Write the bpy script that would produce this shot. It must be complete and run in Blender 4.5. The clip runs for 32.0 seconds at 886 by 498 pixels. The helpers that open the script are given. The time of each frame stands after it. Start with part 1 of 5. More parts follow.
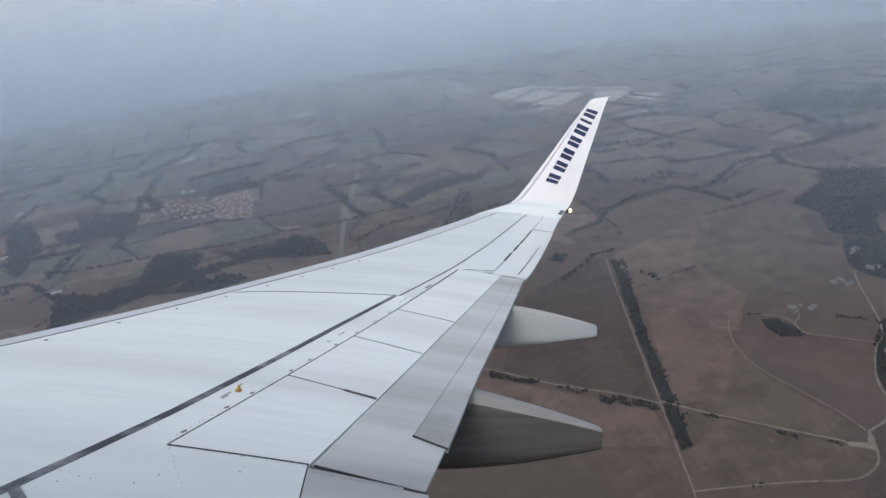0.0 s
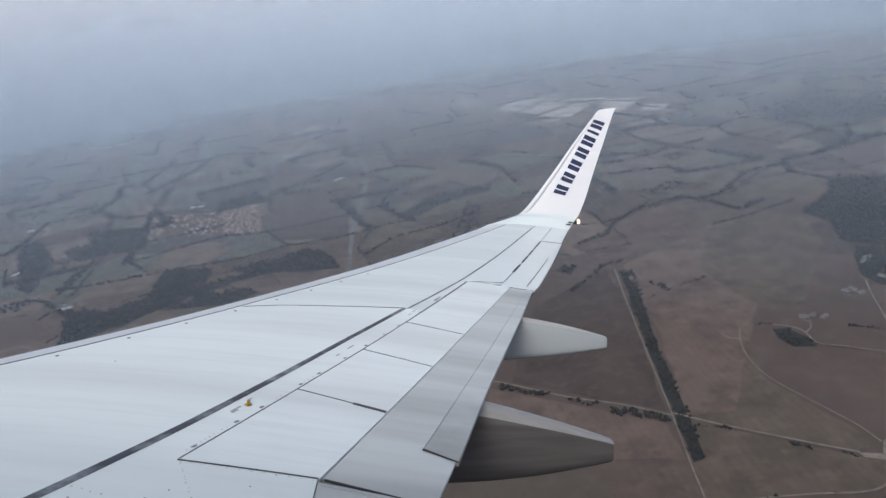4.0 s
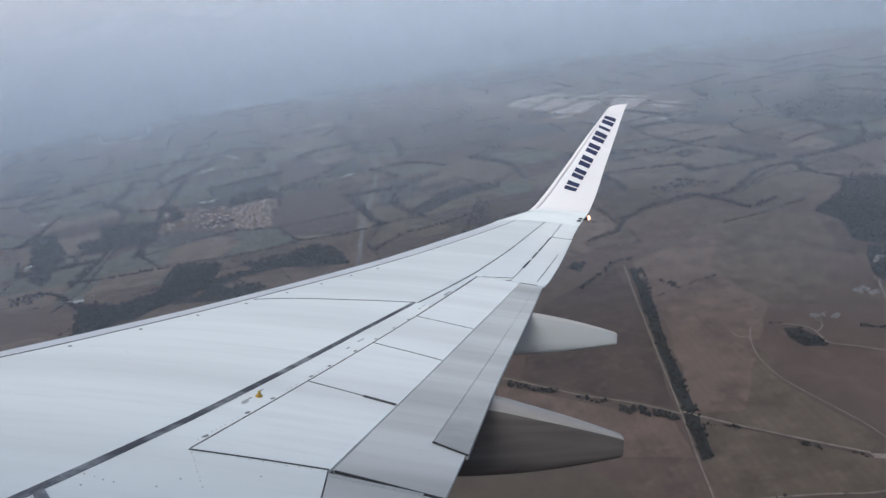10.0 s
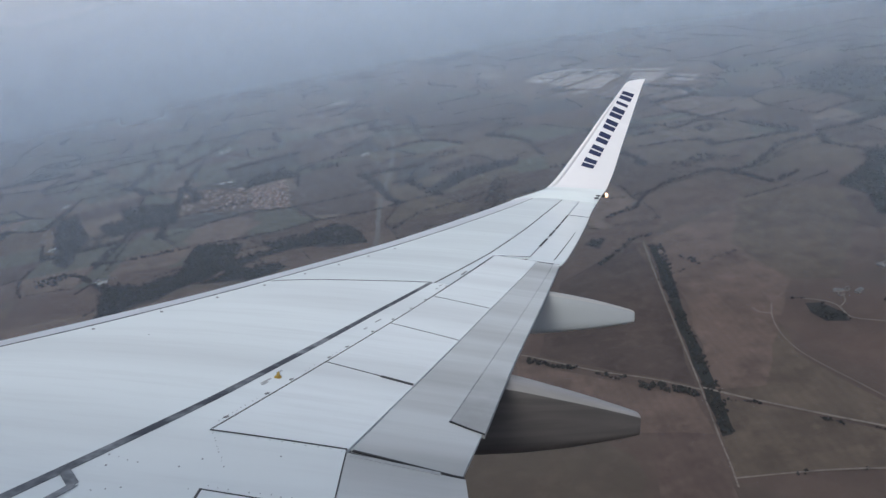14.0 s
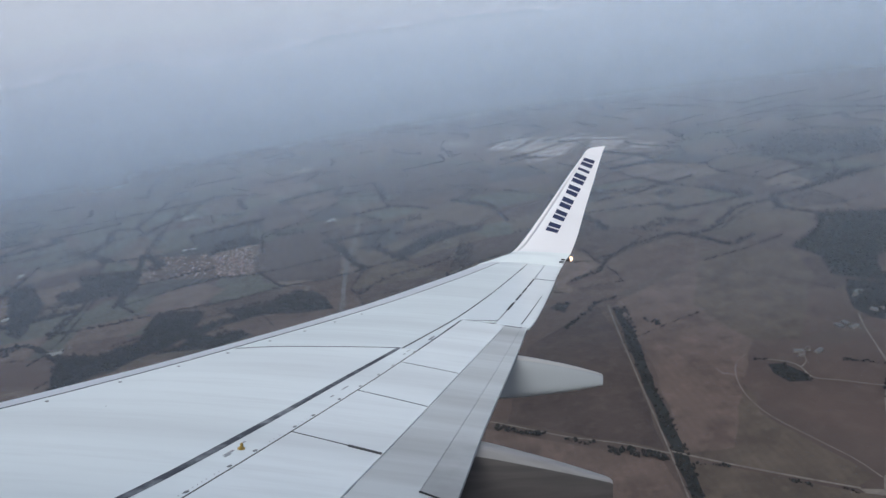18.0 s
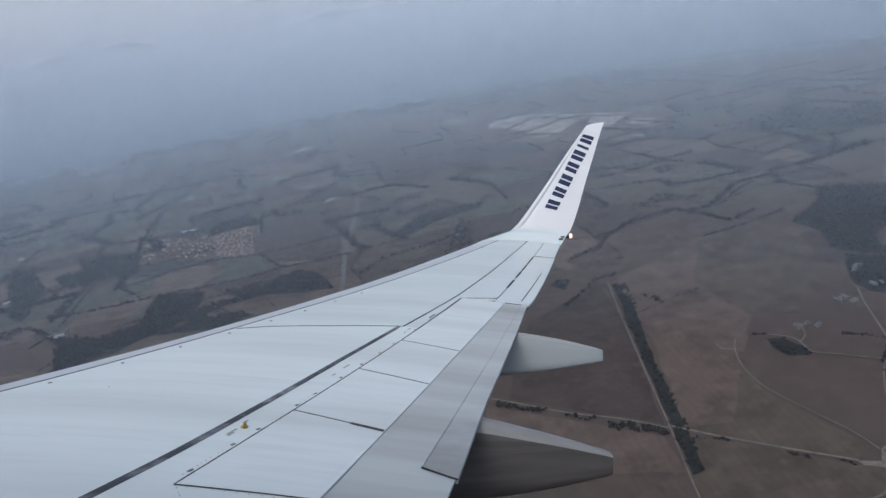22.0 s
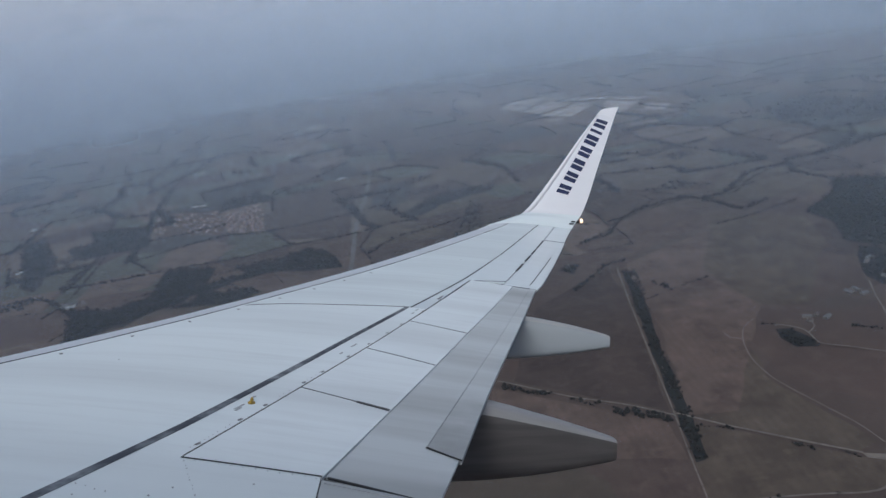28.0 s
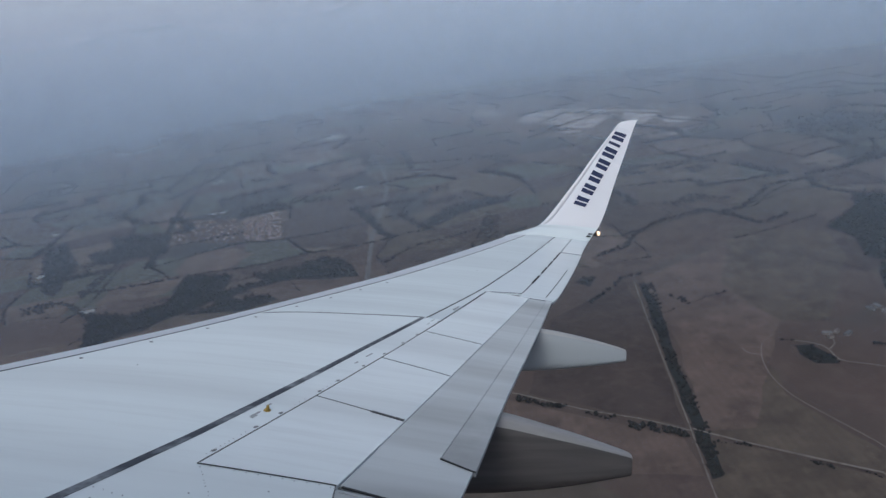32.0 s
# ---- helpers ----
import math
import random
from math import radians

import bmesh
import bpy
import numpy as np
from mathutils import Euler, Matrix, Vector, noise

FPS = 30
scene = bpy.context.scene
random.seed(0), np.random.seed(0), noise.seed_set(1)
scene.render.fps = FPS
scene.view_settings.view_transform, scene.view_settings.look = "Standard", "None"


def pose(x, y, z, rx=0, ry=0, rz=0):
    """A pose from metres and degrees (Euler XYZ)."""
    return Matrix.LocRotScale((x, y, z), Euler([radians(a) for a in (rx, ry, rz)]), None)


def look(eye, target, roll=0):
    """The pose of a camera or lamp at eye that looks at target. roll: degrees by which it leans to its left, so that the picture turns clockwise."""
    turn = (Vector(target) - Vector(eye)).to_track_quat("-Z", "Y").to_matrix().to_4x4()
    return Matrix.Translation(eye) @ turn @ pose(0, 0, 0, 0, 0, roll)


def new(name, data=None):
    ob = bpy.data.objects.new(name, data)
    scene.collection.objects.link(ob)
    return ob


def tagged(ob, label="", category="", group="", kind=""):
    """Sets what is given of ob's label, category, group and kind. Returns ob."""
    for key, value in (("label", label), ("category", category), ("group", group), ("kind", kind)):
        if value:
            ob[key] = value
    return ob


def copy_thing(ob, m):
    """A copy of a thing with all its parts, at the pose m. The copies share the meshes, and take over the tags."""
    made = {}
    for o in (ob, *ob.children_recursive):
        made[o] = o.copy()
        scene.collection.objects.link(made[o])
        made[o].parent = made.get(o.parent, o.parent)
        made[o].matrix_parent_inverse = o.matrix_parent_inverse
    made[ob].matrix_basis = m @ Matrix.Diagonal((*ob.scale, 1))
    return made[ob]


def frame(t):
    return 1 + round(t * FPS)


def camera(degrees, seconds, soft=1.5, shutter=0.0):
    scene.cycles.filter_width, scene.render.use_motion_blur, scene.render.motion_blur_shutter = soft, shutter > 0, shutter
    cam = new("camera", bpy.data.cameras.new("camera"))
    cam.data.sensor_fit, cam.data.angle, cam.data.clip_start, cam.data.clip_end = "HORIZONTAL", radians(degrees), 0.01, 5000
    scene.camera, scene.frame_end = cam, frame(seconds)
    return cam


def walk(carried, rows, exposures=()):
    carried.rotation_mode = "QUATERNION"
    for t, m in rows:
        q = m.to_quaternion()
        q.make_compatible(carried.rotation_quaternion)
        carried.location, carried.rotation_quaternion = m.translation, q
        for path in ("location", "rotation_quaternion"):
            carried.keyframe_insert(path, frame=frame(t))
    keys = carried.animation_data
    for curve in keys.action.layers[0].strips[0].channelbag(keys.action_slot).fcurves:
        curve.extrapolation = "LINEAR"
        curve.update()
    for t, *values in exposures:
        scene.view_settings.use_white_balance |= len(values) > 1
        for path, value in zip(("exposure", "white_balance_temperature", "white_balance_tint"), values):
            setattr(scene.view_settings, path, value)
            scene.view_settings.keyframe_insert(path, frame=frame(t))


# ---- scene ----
# World: metres, z up, ground at z = 0; the airliner flies 512 m above it, rolling out of a bank.
# Airliner's own axes: x outboard along the right wing, y forward, z up.
cam = camera(64.5, 32.0, 1.5)
PATH = [
    (0, -172.435, 0.136, 512.151, 68.82, 7.24, -6.99),
    (0.5, -172.436, 0.129, 512.157, 68.91, 7.25, -7.05),
    (1, -172.440, 0.143, 512.142, 69.51, 7.47, -7.02),
    (1.5, -172.434, 0.135, 512.148, 69.68, 7.39, -6.82),
    (2, -172.437, 0.135, 512.149, 69.67, 7.62, -6.54),
    (2.5, -172.445, 0.139, 512.155, 69.36, 7.71, -6.38),
    (3, -172.439, 0.144, 512.142, 69.61, 7.82, -6.34),
    (3.5, -172.436, 0.139, 512.151, 69.74, 7.94, -6.42),
    (5.5, -172.439, 0.128, 512.148, 70.36, 7.92, -6.81),
    (6, -172.447, 0.121, 512.149, 70.12, 8.01, -6.75),
    (6.5, -172.437, 0.127, 512.156, 69.46, 8.11, -6.63),
    (7, -172.443, 0.142, 512.147, 69.83, 8.39, -6.78),
    (7.5, -172.451, 0.129, 512.136, 70.47, 8.43, -6.46),
    (8, -172.440, 0.113, 512.154, 70.55, 8.45, -5.79),
    (8.5, -172.443, 0.134, 512.140, 70.49, 8.87, -5.53),
    (9, -172.439, 0.140, 512.140, 68.95, 7.86, -5.24),
    (9.5, -172.447, 0.130, 512.138, 68.06, 7.36, -6.02),
    (10, -172.450, 0.132, 512.133, 69.71, 7.87, -5.68),
    (10.5, -172.448, 0.101, 512.154, 70.74, 8.49, -4.50),
    (11, -172.443, 0.135, 512.134, 69.10, 8.88, -3.72),
    (11.5, -172.438, 0.138, 512.137, 67.80, 8.72, -3.52),
    (12, -172.441, 0.121, 512.147, 67.44, 8.91, -3.47),
    (12.5, -172.441, 0.118, 512.146, 67.62, 8.70, -3.27),
    (13, -172.442, 0.121, 512.150, 68.14, 9.03, -3.07),
    (13.5, -172.449, 0.121, 512.143, 68.33, 9.03, -3.17),
    (14, -172.429, 0.129, 512.151, 68.10, 8.97, -4.53),
    (14.5, -172.427, 0.137, 512.158, 68.75, 8.49, -7.93),
    (15, -172.427, 0.138, 512.154, 71.35, 9.56, -9.75),
    (15.5, -172.436, 0.133, 512.150, 72.91, 10.32, -8.94),
    (17.5, -172.444, 0.127, 512.147, 72.74, 8.67, -7.64),
    (18, -172.443, 0.131, 512.146, 72.98, 8.54, -7.34),
    (18.5, -172.443, 0.134, 512.144, 72.80, 8.38, -6.98),
    (19, -172.449, 0.124, 512.148, 72.79, 8.43, -6.73),
    (19.5, -172.442, 0.130, 512.147, 73.08, 9.04, -6.82),
    (20, -172.444, 0.137, 512.145, 73.42, 9.10, -6.92),
    (20.5, -172.433, 0.139, 512.149, 73.59, 9.48, -7.25),
    (21, -172.440, 0.118, 512.151, 73.59, 9.21, -7.60),
    (21.5, -172.446, 0.132, 512.144, 72.26, 8.97, -7.63),
    (22, -172.443, 0.130, 512.142, 71.20, 9.11, -7.56),
    (22.5, -172.441, 0.126, 512.142, 71.12, 9.14, -7.49),
    (23, -172.448, 0.122, 512.141, 70.88, 8.72, -7.50),
    (23.5, -172.448, 0.128, 512.134, 70.69, 8.18, -7.38),
    (24, -172.447, 0.130, 512.144, 70.26, 8.03, -7.21),
    (24.5, -172.444, 0.119, 512.147, 72.09, 8.40, -6.86),
    (25, -172.444, 0.128, 512.149, 72.95, 8.53, -6.19),
    (25.5, -172.427, 0.134, 512.159, 72.68, 8.42, -6.04),
    (27.5, -172.441, 0.140, 512.139, 72.14, 8.66, -6.12),
    (28, -172.443, 0.135, 512.144, 69.88, 8.00, -6.33),
    (28.5, -172.439, 0.140, 512.137, 69.28, 7.76, -6.72),
    (29, -172.435, 0.135, 512.144, 69.69, 7.35, -8.49),
    (29.5, -172.442, 0.134, 512.137, 70.47, 7.93, -9.97),
    (30, -172.440, 0.132, 512.139, 70.00, 8.32, -9.00),
    (30.5, -172.453, 0.131, 512.133, 69.05, 7.93, -8.28),
    (31, -172.450, 0.127, 512.141, 68.19, 7.48, -7.54),
    (31.5, -172.446, 0.126, 512.157, 69.40, 7.63, -6.26),
    (32, -172.448, 0.123, 512.156, 70.92, 7.67, -4.80),
]
EXPOSURES = [
    (0, 0.2, 6220, 6), (9, 0.18, 6170, 6), (13, 0.07, 6090, 6), (15, 0.05, 6050, 5), (18, 0.03, 5980, 5), (20, -0.03, 5950, 5), (23, -0.14, 5860, 5), (28, -0.3, 5780, 5), (32, -0.3, 5730, 5),
]
walk(cam, [(t, pose(x, y, z, a, b, c)) for t, x, y, z, a, b, c in PATH], EXPOSURES)

# ---- light: overcast sky ----
world = bpy.data.worlds.new("overcast_sky")
scene.world = world
world.use_nodes = True
wn = world.node_tree.nodes
wn.clear()
sky = wn.new("ShaderNodeTexSky")
sky.sky_type = "NISHITA"
sky.sun_disc = False
sky.sun_elevation = radians(48)
sky.sun_rotation = radians(200)
sky.air_density, sky.dust_density, sky.ozone_density = 1.0, 5.0, 1.0
wbg = wn.new("ShaderNodeBackground")
wbg.inputs["Strength"].default_value = 0.12
wout = wn.new("ShaderNodeOutputWorld")
world.node_tree.links.new(sky.outputs[0], wbg.inputs[0])
world.node_tree.links.new(wbg.outputs[0], wout.inputs[0])

sun_data = bpy.data.lights.new("sun", "SUN")
sun_data.energy = 1.2
sun_data.angle = radians(25)
sun_data.color = (1.0, 0.97, 0.93)
sun = new("sun", sun_data)
sun.matrix_world = look((0, 0, 900), (300, 520, 200))


# ---- materials ----
class Mat:
    """A node material with a principled shader and a short way to add nodes."""

    def __init__(self, name, rough=0.6, metal=0.0, spec=0.5):
        self.m = bpy.data.materials.new(name)
        self.m.use_nodes = True
        self.t = self.m.node_tree
        self.t.nodes.clear()
        self.out = self.t.nodes.new("ShaderNodeOutputMaterial")
        self.p = self.t.nodes.new("ShaderNodeBsdfPrincipled")
        self.t.links.new(self.p.outputs[0], self.out.inputs[0])
        self.p.inputs["Roughness"].default_value = rough
        self.p.inputs["Metallic"].default_value = metal
        self.p.inputs["Specular IOR Level"].default_value = spec
        self.coord = self.t.nodes.new("ShaderNodeTexCoord").outputs["Object"]

    def link(self, a, b):
        self.t.links.new(a, b)

    def scaled(self, sx, sy, sz, src=None):
        n = self.t.nodes.new("ShaderNodeMapping")
        n.inputs["Scale"].default_value = (sx, sy, sz)
        self.link(src or self.coord, n.inputs[0])
        return n.outputs[0]

    def noise(self, scale, detail=4.0, rough=0.55, src=None, distort=0.0):
        n = self.t.nodes.new("ShaderNodeTexNoise")
        n.inputs["Scale"].default_value = scale
        n.inputs["Detail"].default_value = detail
        n.inputs["Roughness"].default_value = rough
        n.inputs["Distortion"].default_value = distort
        self.link(src or self.coord, n.inputs["Vector"])
        return n.outputs[0]

    def ramp(self, src, stops):
        n = self.t.nodes.new("ShaderNodeValToRGB")
        el = n.color_ramp.elements
        while len(el) < len(stops):
            el.new(0.5)
        for e, (pos, c) in zip(el, stops):
            e.position = pos
            e.color = (*c, 1) if len(c) == 3 else c
        self.link(src, n.inputs[0])
        return n.outputs[0]

    def mix(self, fac, a, b, mode="MIX"):
        n = self.t.nodes.new("ShaderNodeMix")
        n.data_type = "RGBA"
        n.blend_type = mode
        for k, v in ((0, fac), (6, a), (7, b)):
            if isinstance(v, (int, float)):
                n.inputs[k].default_value = v
            elif isinstance(v, tuple):
                n.inputs[k].default_value = (*v, 1)
            else:
                self.link(v, n.inputs[k])
        return n.outputs[2]

    def math(self, op, a, b=0.0):
        n = self.t.nodes.new("ShaderNodeMath")
        n.operation = op
        for k, v in ((0, a), (1, b)):
            if isinstance(v, (int, float)):
                n.inputs[k].default_value = v
            else:
                self.link(v, n.inputs[k])
        return n.outputs[0]

    def random(self):
        return self.t.nodes.new("ShaderNodeObjectInfo").outputs["Random"]

    def island(self):
        return self.t.nodes.new("ShaderNodeNewGeometry").outputs["Random Per Island"]

    def colour(self, c):
        if isinstance(c, tuple):
            self.p.inputs["Base Color"].default_value = (*c, 1)
        else:
            self.link(c, self.p.inputs["Base Color"])
        return self

    def bump(self, src, strength, dist):
        n = self.t.nodes.new("ShaderNodeBump")
        n.inputs["Strength"].default_value = strength
        n.inputs["Distance"].default_value = dist
        self.link(src, n.inputs["Height"])
        self.link(n.outputs[0], self.p.inputs["Normal"])
        return self


def grey(v):
    return (v, v, v)


def skin_material(name, base, dark_tone, streak, rough=0.42, brushed=0.8, span=1.3):
    """Aircraft paint: faint waviness, darker streaks along the airflow, small specks."""
    k = Mat(name, rough, 0.0, 0.4)
    wave = k.noise(1.0, 3.0, 0.5, k.scaled(span, span * 0.1, 0.3))
    fine = k.noise(1.0, 5.0, 0.6, k.scaled(9.0, 0.7, 2.0))
    speck = k.noise(60.0, 2.0, 0.5)
    c = k.mix(k.ramp(wave, [(0.38, grey(0.0)), (0.66, grey(streak))]), base, dark_tone)
    c = k.mix(k.ramp(fine, [(0.48, grey(0.0)), (0.75, grey(streak * brushed))]), c, dark_tone)
    c = k.mix(k.ramp(speck, [(0.68, grey(0.0)), (0.8, grey(0.25))]), c, dark_tone)
    k.colour(c)
    r = k.math("ADD", k.math("MULTIPLY", wave, 0.25), rough - 0.12)
    k.link(r, k.p.inputs["Roughness"])
    k.bump(wave, 0.12, 0.02)
    return k.m


M_SKIN = skin_material("pale_grey_wing_paint", (0.755, 0.81, 0.82), (0.575, 0.61, 0.62), 0.5)
M_SPOILER = skin_material("white_grey_panel_paint", (0.76, 0.81, 0.825), (0.56, 0.59, 0.60), 0.55)
M_FLAP = skin_material("grimy_grey_flap_paint", (0.55, 0.58, 0.588), (0.28, 0.286, 0.286), 0.62, 0.55, 0.4, 1.6)


def sooted(base):
    """The flap paint with an uneven smear of exhaust soot over its inner end."""
    m = base.copy()
    m.name = "sooted_flap_paint"
    t = m.node_tree
    p = next(n for n in t.nodes if n.type == "BSDF_PRINCIPLED")
    clean = p.inputs["Base Color"].links[0].from_socket
    spot = t.nodes.new("ShaderNodeTexCoord").outputs["Object"]
    xyz = t.nodes.new("ShaderNodeSeparateXYZ")
    t.links.new(spot, xyz.inputs[0])
    nz = t.nodes.new("ShaderNodeTexNoise")
    nz.inputs["Scale"].default_value, nz.inputs["Detail"].default_value = 2.6, 5.0
    t.links.new(spot, nz.inputs["Vector"])
    edge = t.nodes.new("ShaderNodeMath")
    edge.operation = "MULTIPLY_ADD"
    t.links.new(nz.outputs[0], edge.inputs[0])
    edge.inputs[1].default_value = 1.6
    t.links.new(xyz.outputs[0], edge.inputs[2])
    reach = t.nodes.new("ShaderNodeMapRange")
    reach.interpolation_type = "SMOOTHSTEP"
    reach.inputs["From Min"].default_value, reach.inputs["From Max"].default_value = 7.8, 6.5
    reach.inputs["To Min"].default_value, reach.inputs["To Max"].default_value = 0.0, 0.62
    t.links.new(edge.outputs[0], reach.inputs[0])
    mix = t.nodes.new("ShaderNodeMix")
    mix.data_type = "RGBA"
    t.links.new(reach.outputs[0], mix.inputs[0])
    t.links.new(clean, mix.inputs[6])
    mix.inputs[7].default_value = (0.15, 0.145, 0.14, 1)
    t.links.new(mix.outputs[2], p.inputs["Base Color"])
    return m


M_SOOTED = sooted(M_FLAP)
M_SLAT = skin_material("bare_metal_grey_slat", (0.60, 0.635, 0.67), (0.45, 0.47, 0.49), 0.4, 0.34)
M_WINGLET = skin_material("glossy_white_winglet_paint", (0.68, 0.685, 0.715), (0.57, 0.575, 0.605), 0.25, 0.3)
M_EDGE = skin_material("bare_metal_winglet_edge", (0.68, 0.69, 0.71), (0.55, 0.56, 0.58), 0.3, 0.3)
M_OUTER = skin_material("grey_outer_wing_paint", (0.70, 0.76, 0.77), (0.55, 0.59, 0.60), 0.5)
M_TIP = skin_material("glossy_grey_wing_tip_paint", (0.71, 0.77, 0.785), (0.58, 0.62, 0.63), 0.4, 0.2)
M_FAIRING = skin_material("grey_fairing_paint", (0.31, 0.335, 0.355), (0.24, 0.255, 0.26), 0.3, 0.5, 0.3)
# dark base holds the shade of the fairing's side; soot streaks lie over it
k = Mat("sooty_shaded_fairing_paint", 0.55, 0.0, 0.4)
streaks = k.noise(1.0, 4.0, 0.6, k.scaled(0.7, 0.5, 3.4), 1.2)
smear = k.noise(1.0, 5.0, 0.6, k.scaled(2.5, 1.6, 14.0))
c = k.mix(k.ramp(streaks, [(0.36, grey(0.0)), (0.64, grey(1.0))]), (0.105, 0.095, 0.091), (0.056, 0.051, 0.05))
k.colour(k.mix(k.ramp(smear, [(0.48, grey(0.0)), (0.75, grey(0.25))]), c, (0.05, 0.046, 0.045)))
M_SOOT_SHADE = k.m
# cap paints are paler: skylight on the fairing tops put into the colour
M_SOOT_LIT_CAP = skin_material("sooty_lit_cap_paint", (0.33, 0.32, 0.315), (0.17, 0.163, 0.16), 0.75, 0.5)
M_LIT_CAP = skin_material("pale_lit_cap_paint", (0.46, 0.46, 0.455), (0.27, 0.265, 0.26), 0.65, 0.45)


def plain(name, c, rough=0.6, var=0.25, scale=30.0):
    k = Mat(name, rough)
    n = k.noise(scale, 4.0)
    d = tuple(v * (1 - var) for v in c)
    k.colour(k.mix(n, c, d))
    return k.m


M_GAP = plain("dark_sealant_gap", (0.06, 0.063, 0.067), 0.8)
k = Mat("charcoal_walkway_stripe_paint", 0.75)
# pale patches: worn paint, and light reflected along the stripe painted in with it
worn = k.noise(2.6, 4.0, 0.65)
k.colour(k.mix(k.ramp(worn, [(0.47, grey(0.0)), (0.62, grey(0.9))]), (0.052, 0.060, 0.075), (0.26, 0.28, 0.30)))
M_STRIPE = k.m
M_NAVY = plain("navy_blue_marking_paint", (0.012, 0.022, 0.075), 0.4)
M_YELLOW = plain("worn_yellow_paint", (0.55, 0.36, 0.06), 0.5, 0.5)
M_MARK = plain("faded_grey_stencil_paint", (0.40, 0.42, 0.43), 0.6)
M_FASTENER = plain("dark_fastener_metal", (0.24, 0.247, 0.253), 0.5)
M_RUBBER = plain("black_rubber_seal", (0.02, 0.02, 0.022), 0.7)
M_HULL = skin_material("white_fuselage_paint", (0.80, 0.81, 0.82), (0.6, 0.6, 0.6), 0.25, 0.35)
M_LINING = plain("grey_cabin_lining", (0.45, 0.44, 0.43), 0.8)

k = Mat("lit_lamp_glass", 0.2)
k.colour((0.9, 0.85, 0.8))
k.p.inputs["Emission Color"].default_value = (1.0, 0.58, 0.30, 1)
k.p.inputs["Emission Strength"].default_value = 3.0
M_LAMP = k.m


def soil_material(name, a, b, grain=0.02, large=0.0018, contrast=1.7, rows=0.0):
    """Farm land: broad damp patches, finer mottling and faint plough lines."""
    k = Mat(name, 0.95, 0.0, 0.1)
    big = k.noise(large, 5.0, 0.55, distort=0.6)
    mid = k.noise(large * 7, 5.0, 0.6)
    fine = k.noise(grain, 4.0, 0.6)
    c = k.mix(k.ramp(big, [(0.35, grey(0.0)), (0.68, grey(1.0))]), a, b)
    dark = tuple(v * 0.62 for v in b)
    pale = tuple(min(1, v * 1.35) for v in a)
    c = k.mix(k.ramp(mid, [(0.45, grey(0.0)), (0.75, grey(0.55 * contrast))]), c, dark)
    c = k.mix(k.ramp(fine, [(0.50, grey(0.0)), (0.8, grey(0.5 * contrast))]), c, pale)
    tuft = k.noise(grain * 5, 3.0, 0.6)
    c = k.mix(k.ramp(tuft, [(0.50, grey(0.0)), (0.76, grey(0.22))]), c, dark)
    if rows:
        w = k.t.nodes.new("ShaderNodeTexWave")
        w.inputs["Scale"].default_value = 0.02
        w.inputs["Distortion"].default_value = 3.0
        w.inputs["Detail"].default_value = 3.0
        w.inputs["Detail Scale"].default_value = 0.3
        k.link(k.coord, w.inputs["Vector"])
        c = k.mix(k.math("MULTIPLY", w.outputs[1], rows), c, dark)
    k.colour(c)
    return k.m


# open country: a patchwork of fields, each with its own tint, over soil mottling
k = Mat("patchwork_farmland", 0.95, 0.0, 0.1)
warp = k.t.nodes.new("ShaderNodeVectorMath")
warp.operation = "MULTIPLY_ADD"
nz = k.t.nodes.new("ShaderNodeTexNoise")
nz.inputs["Scale"].default_value = 0.0022
nz.inputs["Detail"].default_value = 2.0
k.link(k.coord, nz.inputs["Vector"])
k.link(nz.outputs["Color"], warp.inputs[0])
warp.inputs[1].default_value = (190, 190, 0)
k.link(k.coord, warp.inputs[2])
vor = k.t.nodes.new("ShaderNodeTexVoronoi")
vor.voronoi_dimensions = "2D"
vor.distance = "MANHATTAN"
vor.inputs["Scale"].default_value = 0.0034
k.link(warp.outputs[0], vor.inputs["Vector"])
sep = k.t.nodes.new("ShaderNodeSeparateColor")
k.link(vor.outputs["Color"], sep.inputs[0])
tint = k.ramp(sep.outputs[0], [(0.0, (0.067, 0.048, 0.041)), (0.3, (0.089, 0.064, 0.055)), (0.5, (0.074, 0.059, 0.050)),
                               (0.68, (0.069, 0.065, 0.050)), (0.85, (0.098, 0.073, 0.064)), (1.0, (0.051, 0.043, 0.039))])
soil = k.noise(0.004, 6.0, 0.6, distort=0.5)
fine = k.noise(0.024, 3.240, 0.389)
c = k.mix(0.45, tint, (0.078, 0.0585, 0.051))
c = k.mix(k.ramp(soil, [(0.42, grey(0.0)), (0.72, grey(0.6))]), c, (0.049, 0.038, 0.032))
c = k.mix(k.ramp(fine, [(0.5, grey(0.0)), (0.8, grey(0.35))]), c, (0.118, 0.091, 0.079))
tuft = k.noise(0.11, 3.0, 0.6)
c = k.mix(k.ramp(tuft, [(0.50, grey(0.0)), (0.76, grey(0.22))]), c, (0.046, 0.036, 0.031))
k.colour(c)
M_LAND = k.m

M_BROWN = soil_material("ploughed_brown_soil", (0.086, 0.064, 0.0545), (0.070, 0.0515, 0.043), rows=0.10)
M_OLIVE = soil_material("olive_brown_stubble", (0.090, 0.0715, 0.0565), (0.074, 0.059, 0.047), rows=0.12)
M_RED = soil_material("reddish_bare_soil", (0.091, 0.069, 0.060), (0.076, 0.056, 0.049), rows=0.12)
M_WARM = soil_material("warm_brown_bare_soil", (0.112, 0.083, 0.070), (0.093, 0.069, 0.059), rows=0.12)
M_PALE = soil_material("pale_stubble", (0.120, 0.092, 0.078), (0.097, 0.074, 0.063), rows=0.12)
M_DARKF = soil_material("dark_winter_crop", (0.050, 0.048, 0.045), (0.040, 0.039, 0.037), 0.05)
